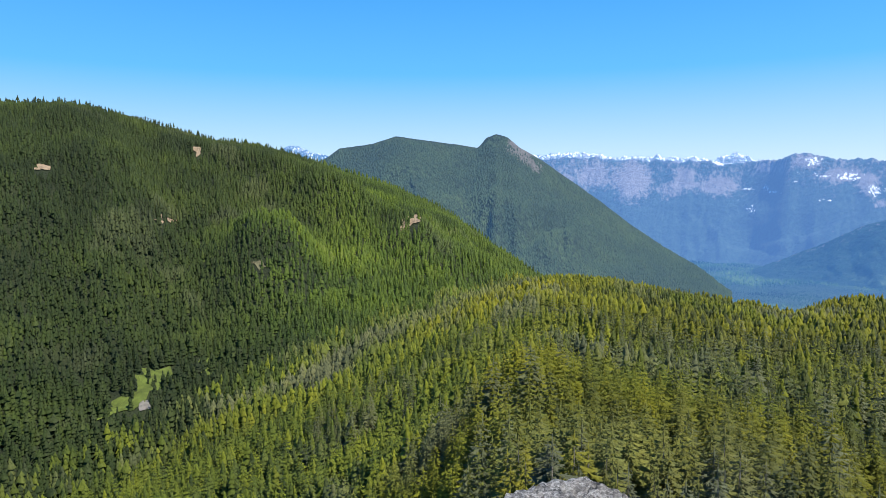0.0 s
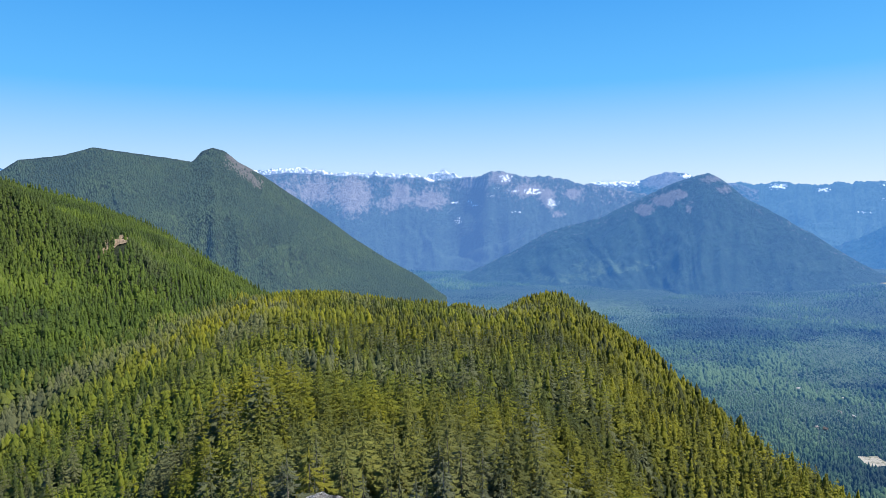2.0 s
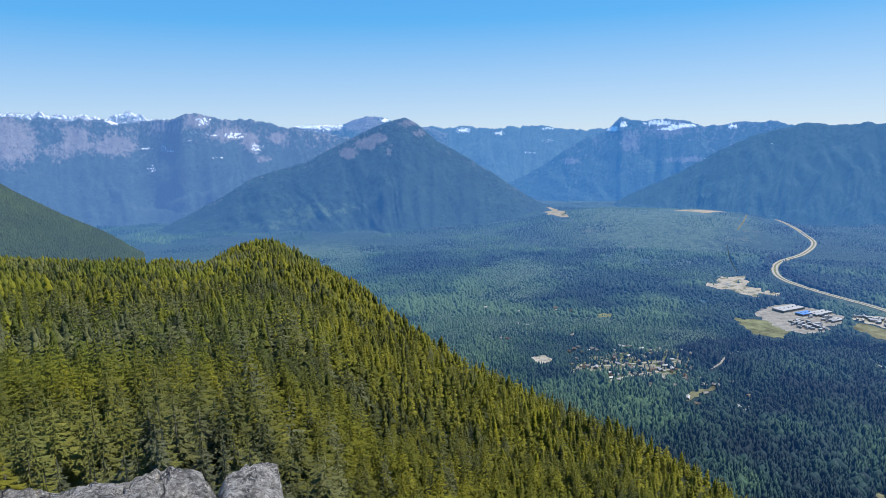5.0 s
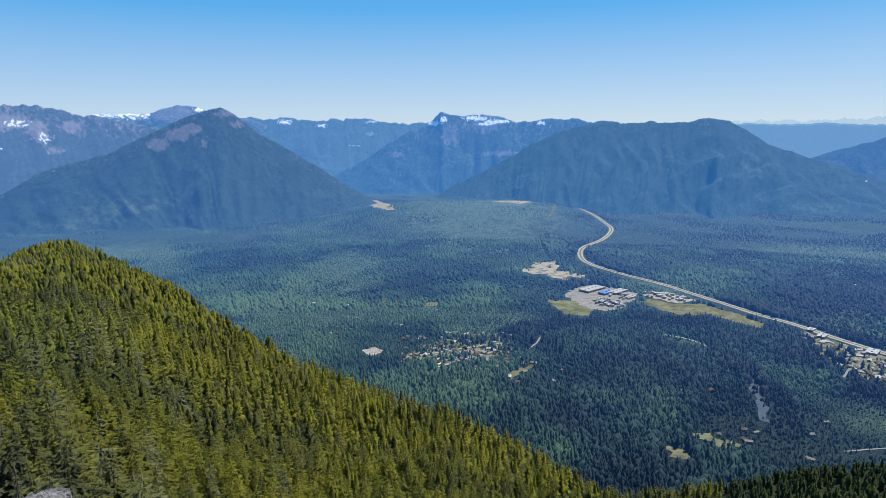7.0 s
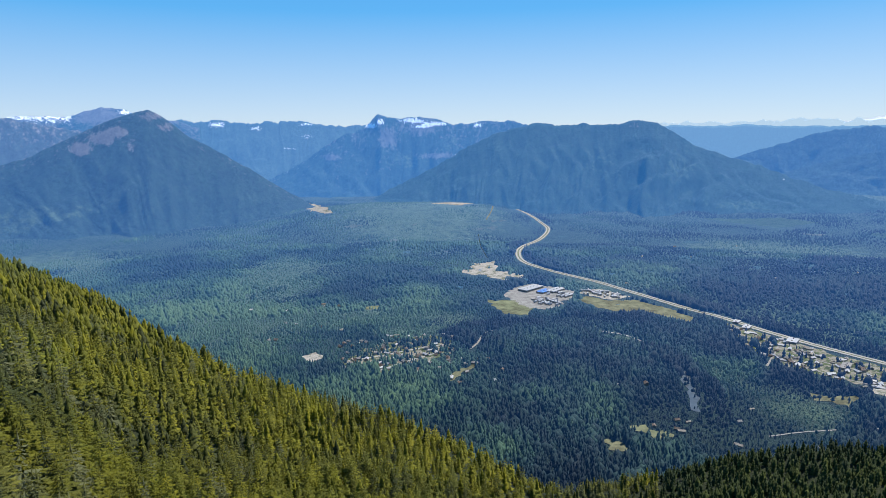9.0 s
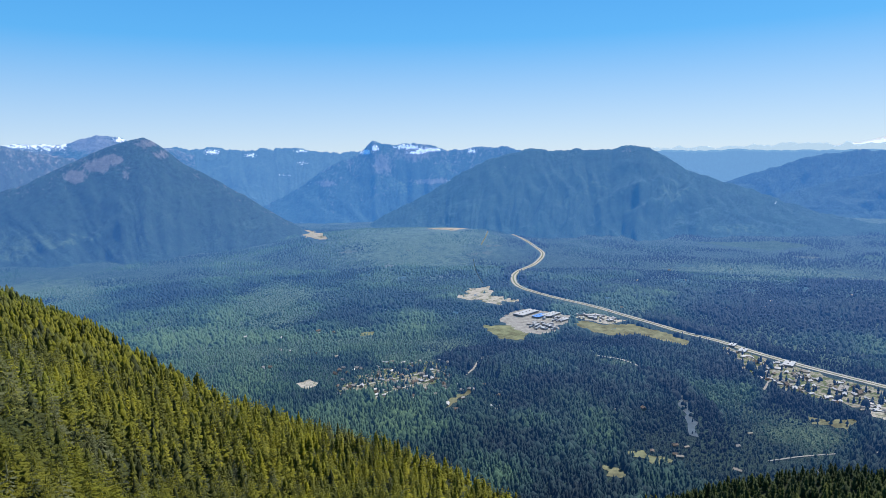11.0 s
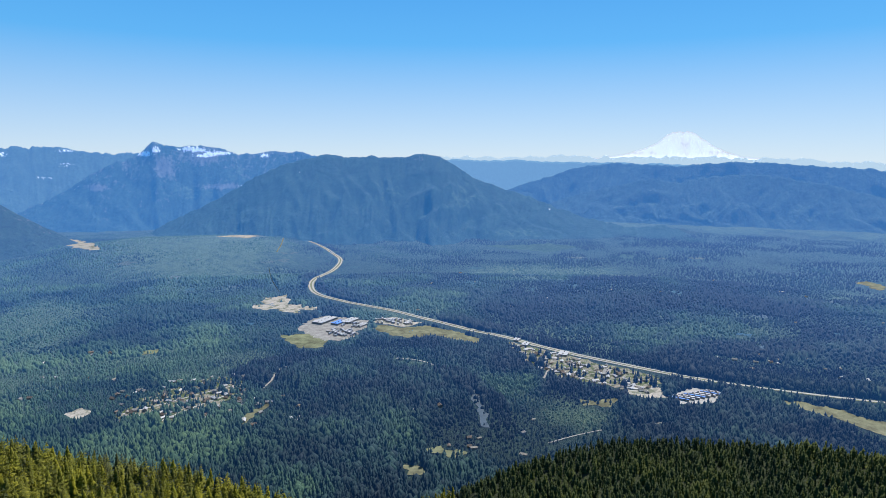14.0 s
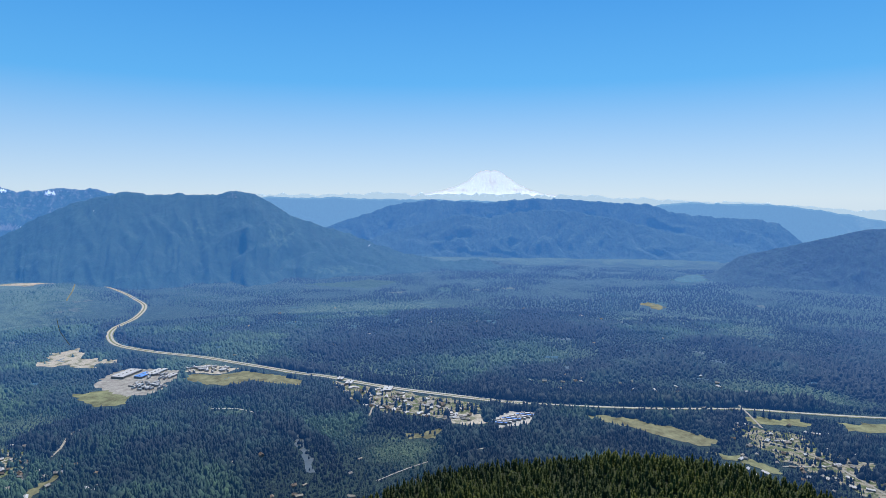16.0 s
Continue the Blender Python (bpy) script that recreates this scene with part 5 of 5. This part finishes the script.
MID = [fir(7, 6, k, w, droop=0.38) for k, w in ((11, 0.24), (12, 0.2), (13, 0.28))] + [spire(6, 7, 14, 0.2)]
FAR = [spire(4, 6, k, w) for k, w in ((15, 0.24), (16, 0.2), (17, 0.28), (18, 0.22))]
BAND = [spire(5, 6, k, w) for k, w in ((61, 0.22), (62, 0.18), (63, 0.25))]
LOW = [spire(3, 4, k, w) for k, w in ((21, 0.22), (22, 0.19), (23, 0.25))]
TINY = [spire(3, 4, k, w) for k, w in ((31, 0.25), (32, 0.2), (33, 0.29))]
CROWN = [dome(k, w) for k, w in ((51, 0.4), (52, 0.5))]
DOT = [spire(1, 4, k, w) for k, w in ((41, 0.4), (42, 0.34), (43, 0.48))]


def on_ridge(a, r, z):
    return r < near_edge(a) + 40


def past_ridge(a, r, z):
    return (r > near_edge(a) + 40) & (a > 12)


def left_slope(a, r, z):
    return (r > near_edge(a)) & (a < 16)


# the nearest trees, each with its trunk and crown
HERO = [fir(14, 9, s, w, droop=0.14, leaflets=6, lift=0.1) for s, w in ((51, 0.27), (52, 0.24), (53, 0.3), (54, 0.22), (55, 0.26), (56, 0.2))]
firs = []
for tv, tf in HERO:
    ob = tagged(new("fir_tree"), "young fir tree with drooping olive-green boughs on the slope", "tree", "firs below the rock")
    crown = new("crown", mesh_from("crown", tv, tf, needles_single))
    bm = bmesh.new()
    bmesh.ops.create_cone(bm, cap_ends=False, segments=6, radius1=0.016, radius2=0.002, depth=1.0, matrix=Matrix.Translation((0, 0, 0.48)))
    part("trunk", bm, bark, ob, "grey bark trunk")
    crown.parent = ob
    firs.append(ob)
rng = random.Random(11)
hx, hy, ha, hr = scatter_points(-20, 62, 60, 95, 4.3, 21)
hz = ground_z(ha, hr)
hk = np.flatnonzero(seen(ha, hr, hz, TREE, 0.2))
hk = hk[np.random.RandomState(3).permutation(len(hk))][:250]
for n_, k in enumerate(hk):
    tall = TREE * rng.uniform(0.55, 1.35)
    wide = tall * rng.uniform(0.85, 1.2)
    where = Matrix.LocRotScale((hx[k], hy[k], hz[k] - 0.3), Euler((0, 0, rng.uniform(0, 6.28))), (wide, wide, tall))
    if n_ < len(firs):
        firs[n_].matrix_basis = where
    else:
        twin = copy_thing(firs[n_ % len(firs)], Matrix.Identity(4))
        twin.matrix_basis = where



def fresh_near(a, r, x, y):
    """Fresh green towards the left of the ridge and in patches, more olive towards the right."""
    return 0.85 * (1 - smooth(a, -10, 12)) + 0.22 + 0.9 * fbm(x / 85, y / 85, 3, 91) - 0.25 * smooth(a, 20, 45)


def grey_near(a, r, x, y):
    """Clumps of older grey-green firs, and a band of them along the gully."""
    gully = np.exp(-((r / near_edge(a) - 0.93) / 0.09) ** 2) * smooth(a, -14, -8) * (1 - smooth(a, 4, 10))
    return np.clip(3.0 * fbm(x / 46, y / 46, 3, 92) - 0.75, 0, 0.9) + 0.7 * gully + 0.5 * (1 - smooth(r, 80, 170)) * (a > 2)


# tree tones are lighter at left headings and darker at right ones
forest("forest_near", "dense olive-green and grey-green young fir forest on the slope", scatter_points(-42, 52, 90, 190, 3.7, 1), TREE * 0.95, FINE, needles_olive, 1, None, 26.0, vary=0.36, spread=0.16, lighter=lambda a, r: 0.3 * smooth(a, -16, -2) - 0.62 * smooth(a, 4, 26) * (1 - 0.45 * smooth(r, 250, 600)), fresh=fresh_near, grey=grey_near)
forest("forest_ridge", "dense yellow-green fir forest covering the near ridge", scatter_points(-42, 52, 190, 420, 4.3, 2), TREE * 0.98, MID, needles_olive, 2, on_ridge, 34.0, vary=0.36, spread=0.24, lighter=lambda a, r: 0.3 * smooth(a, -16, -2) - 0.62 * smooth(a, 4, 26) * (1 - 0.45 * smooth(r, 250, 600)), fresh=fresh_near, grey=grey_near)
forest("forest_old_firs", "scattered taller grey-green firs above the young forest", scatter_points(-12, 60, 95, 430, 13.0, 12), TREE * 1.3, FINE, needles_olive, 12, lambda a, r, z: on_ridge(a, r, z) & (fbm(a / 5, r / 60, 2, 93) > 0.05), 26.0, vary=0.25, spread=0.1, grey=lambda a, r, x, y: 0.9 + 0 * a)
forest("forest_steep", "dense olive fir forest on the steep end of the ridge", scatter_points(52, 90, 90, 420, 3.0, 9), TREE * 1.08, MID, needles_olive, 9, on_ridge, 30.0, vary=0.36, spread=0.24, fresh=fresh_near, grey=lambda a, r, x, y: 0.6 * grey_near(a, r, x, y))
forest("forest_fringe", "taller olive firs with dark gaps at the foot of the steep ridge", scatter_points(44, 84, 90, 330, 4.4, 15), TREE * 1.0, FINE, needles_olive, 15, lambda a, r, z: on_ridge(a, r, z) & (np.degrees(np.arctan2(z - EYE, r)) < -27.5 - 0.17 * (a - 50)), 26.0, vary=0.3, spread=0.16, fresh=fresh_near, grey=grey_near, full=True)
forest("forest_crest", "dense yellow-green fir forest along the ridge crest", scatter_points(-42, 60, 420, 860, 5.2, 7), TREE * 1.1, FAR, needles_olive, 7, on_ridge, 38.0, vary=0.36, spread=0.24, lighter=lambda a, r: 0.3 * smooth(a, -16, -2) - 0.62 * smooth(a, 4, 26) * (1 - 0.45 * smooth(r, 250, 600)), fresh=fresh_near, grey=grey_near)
forest("forest_spur", "dark green fir forest on the lower spur", scatter_points(90, 142, 150, 440, 3.0, 3), TREE * 1.05, FAR, needles_moss, 3, on_ridge, 40.0, vary=0.3, spread=0.13)


def fresh_left(a, r, x, y):
    return smooth(a, -24, -4) * 0.95 + 0.75 * np.exp(-np.maximum(r / near_edge(a) - 1, 0) / 0.3) * smooth(a, -27, -14) + 0.5 * blob(a, r, -15, 740, 6, 120) - 0.2 + 0.7 * fbm(x / 150, y / 150, 3, 94) - 0.25 * smooth(r, 900, 1300) * (a < -12)


forest("forest_left_near", "deep green conifer forest rising from the gully", scatter_points(-42, 16, 320, 780, 4.5, 16), TREE * 1.0, BAND, needles_left, 16, lambda a, r, z: left_slope(a, r, z) & (r < near_edge(a) + 130) & (a < 0), 70.0, vary=0.3, spread=0.13, lighter=lambda a, r: -0.16 * (1 - smooth(a, -26, -14)), fresh=fresh_left, grey=lambda a, r, x, y: np.clip(2.5 * fbm(x / 70, y / 70, 3, 95) - 1.0, 0, 0.35))
forest("forest_left", "deep green conifer forest on the mountain slope", scatter_points(-42, 16, 320, 1500, 4.5, 4), TREE * 1.0, LOW, needles_left, 4, lambda a, r, z: left_slope(a, r, z) & ((r > near_edge(a) + 128) | (a > 0)), 70.0, vary=0.3, spread=0.13, lighter=lambda a, r: -0.16 * (1 - smooth(a, -26, -14)), fresh=fresh_left, grey=lambda a, r, x, y: np.clip(2.5 * fbm(x / 70, y / 70, 3, 95) - 1.0, 0, 0.35))
def fresh_valley(a, r, x, y):
    """Greener tones and less haze blue towards the ridge, in patches of mixed and young trees."""
    return 0.62 - 0.7 * smooth(a, 56, 82) + 0.9 * fbm(x / 240, y / 240, 3, 96) + 0.4 * fbm(x / 60, y / 60, 2, 97) + 0.9 * sum(blob(a, r, *k) for k in YOUNG[:2])


# haze sits in palette and glow; tones darkened at right headings
forest("forest_valley", "conifer forest covering the valley floor, with haze-blue tones and glow", scatter_points(24, 142, 380, 1250, 5.0, 5), 10.2, TINY + CROWN[:1], needles_hazy_valley, 5, past_ridge, 80.0, grove=0.5, spread=0.11, lighter=lambda a, r: 0.02 - 0.44 * smooth(a, 80, 104), fresh=fresh_valley)
forest("forest_valley_middle", "conifer forest on the middle of the valley floor, with haze-blue tones and glow", scatter_points(14, 142, 1250, 2000, 7.0, 6), 9.5, DOT + CROWN, needles_hazy_valley, 6, past_ridge, 100.0, grove=0.4, spread=0.1, lighter=lambda a, r: 0.1 - 0.5 * smooth(a, 80, 102), fresh=fresh_valley)
forest("forest_valley_far", "hazy blue-green conifer forest on the far valley floor", scatter_points(14, 142, 2000, 3400, 11.5, 8), 6.0, DOT, needles_hazy_valley, 8, past_ridge, 130.0, grove=0.45, spread=0.08, lighter=lambda a, r: 0.1 - 0.5 * smooth(a, 80, 102), fresh=fresh_valley)



def clothe(name, label, grid, count, height, templates, material, seed, rows=46):
    """Forest on a mountain's front slope."""
    rng = np.random.RandomState(seed)
    gx, gy, gz = grid
    i, j = rng.uniform(0.15, 0.985, count) * (rows - 1), rng.uniform(0, 1, count) * (gx.shape[1] - 1.01)
    i0, j0 = i.astype(int), j.astype(int)
    u, v = i - i0, j - j0
    x, y, z = [g[i0, j0] * (1 - u) * (1 - v) + g[i0 + 1, j0] * u * (1 - v) + g[i0, j0 + 1] * (1 - u) * v + g[i0 + 1, j0 + 1] * u * v for g in grid]
    group = fbm(x / 120, y / 120, 3, seed)
    h = height * (1 + 0.3 * rng.uniform(-1, 1, count))
    a, r = polar(x, y)
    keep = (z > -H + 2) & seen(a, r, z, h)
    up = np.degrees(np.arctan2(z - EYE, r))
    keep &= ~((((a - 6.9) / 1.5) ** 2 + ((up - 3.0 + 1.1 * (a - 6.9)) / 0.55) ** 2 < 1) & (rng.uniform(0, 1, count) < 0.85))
    x, y, z, h, group = x[keep], y[keep], z[keep], h[keep], group[keep]
    which, turn = rng.randint(0, len(templates), len(x)), rng.uniform(0, 6.28, len(x))
    vs, fs, ts, base = [], [], [], 0
    for k, (tv, tf) in enumerate(templates):
        s = which == k
        c_, s_, hh = np.cos(turn[s])[:, None], np.sin(turn[s])[:, None], h[s][:, None]
        vs.append(np.stack([(tv[:, 0] * c_ - tv[:, 1] * s_) * hh + x[s][:, None], (tv[:, 0] * s_ + tv[:, 1] * c_) * hh + y[s][:, None], tv[:, 2] * hh + z[s][:, None] - 1.0], -1).reshape(-1, 3))
        fs.append((tf[None] + (np.arange(int(s.sum())) * len(tv))[:, None, None]).reshape(-1, 3) + base)
        ts.append(np.repeat(np.clip(0.45 + 0.6 * group[s] + rng.normal(0, 0.11, int(s.sum())), 0, 1), len(tv)))
        base += int(s.sum()) * len(tv)
    ob = new(name, mesh_from(name, np.concatenate(vs), np.concatenate(fs), material, {"tone": np.concatenate(ts)}))
    return tagged(ob, label, "forest", kind="stuff")


# these trees, like the slope under them, emit a faint blue haze
clothe("forest_knobbed_mountain", "dark green conifer forest on the knobbed mountain", GRIDS["mountain_knobbed"], 46000, 7.5, DOT, needles_hazy_slope, 61)

# ---- the lookout rock ----
ROCK_EDGE = [(-180, 2.2, -0.4), (-60, 2.4, -0.3), (-20, 2.5, -0.2), (2, 2.8, -0.1), (5, 3.2, 0.04), (9, 3.45, 0.05), (12.5, 3.5, 0.06), (15, 3.45, 0.06), (18, 3.4, 0.05), (22, 3.4, 0.01), (26, 3.35, 0.0),
             (28.3, 3.35, -0.02), (29.6, 3.15, -0.12), (30.6, 3.3, -0.05), (33.5, 3.4, -0.06), (35, 3.35, -0.08), (36, 2.9, -0.2), (40, 2.7, -0.3), (60, 2.5, -0.4), (120, 2.3, -0.5), (180, 2.2, -0.4)]
az = np.concatenate([np.arange(-180, -10, 4.0), np.arange(-10, 50, 0.3), np.arange(50, 180, 4.0)])
u = np.concatenate([np.linspace(0.0, 1, 60), [1.02, 1.05, 1.1, 1.25, 1.5, 2.2]])[:, None]
edge = np.interp(az, [e[0] for e in ROCK_EDGE], [e[1] for e in ROCK_EDGE])
lip = np.interp(az, [e[0] for e in ROCK_EDGE], [e[2] for e in ROCK_EDGE])
ca, sa = np.cos(np.radians(az)), np.sin(np.radians(az))
wild = np.clip(np.minimum(np.abs(az), np.abs(az - 42)) / 14, 0, 1) * ((az < 0) | (az > 42))
edge = edge * (1 + 0.3 * wild * fbm(ca * 1.6 + 5, sa * 1.6, 4, 8))
r = edge * np.clip(u, 0, 1.0) + np.maximum(u - 1, 0) * (2.4 + 1.2 * fbm(ca * 3 + 2, sa * 3, 3, 9))
x, y = xy(az, r)
ledge = fbm(x * 1.7 + 3, y * 1.7, 4, 3)
bumps = 0.1 * fbm(x * 2.2, y * 2.2, 5, 3, True) + 0.1 * np.round(ledge * 4) / 4 + 0.05 * fbm(x * 7, y * 7, 4, 4, True) + 0.035 * fbm(x * 16, y * 16, 3, 6, True)
z = (lip * np.clip(u, 0, 1) ** 2 - 0.02) + bumps * np.clip(1.3 - u * 0.75, 0, 1) * smooth(u, 0.1, 0.5) - np.where(u > 1, (u - 1) * 3.2 + 0.5 * smooth(u, 1.0, 1.05), 0) + np.where(u > 1, 0.5 * fbm(x * 0.9, y * 0.9, 4, 12, True) * smooth(u, 1.02, 1.3), 0)
rock = new("summit_rock", mesh_from("summit_rock", np.stack([x, y, np.broadcast_to(z, x.shape)], -1).reshape(-1, 3), grid_faces(len(u), len(az), True), granite))
tagged(rock, "rough grey granite outcrop speckled with dark lichen", "rock")
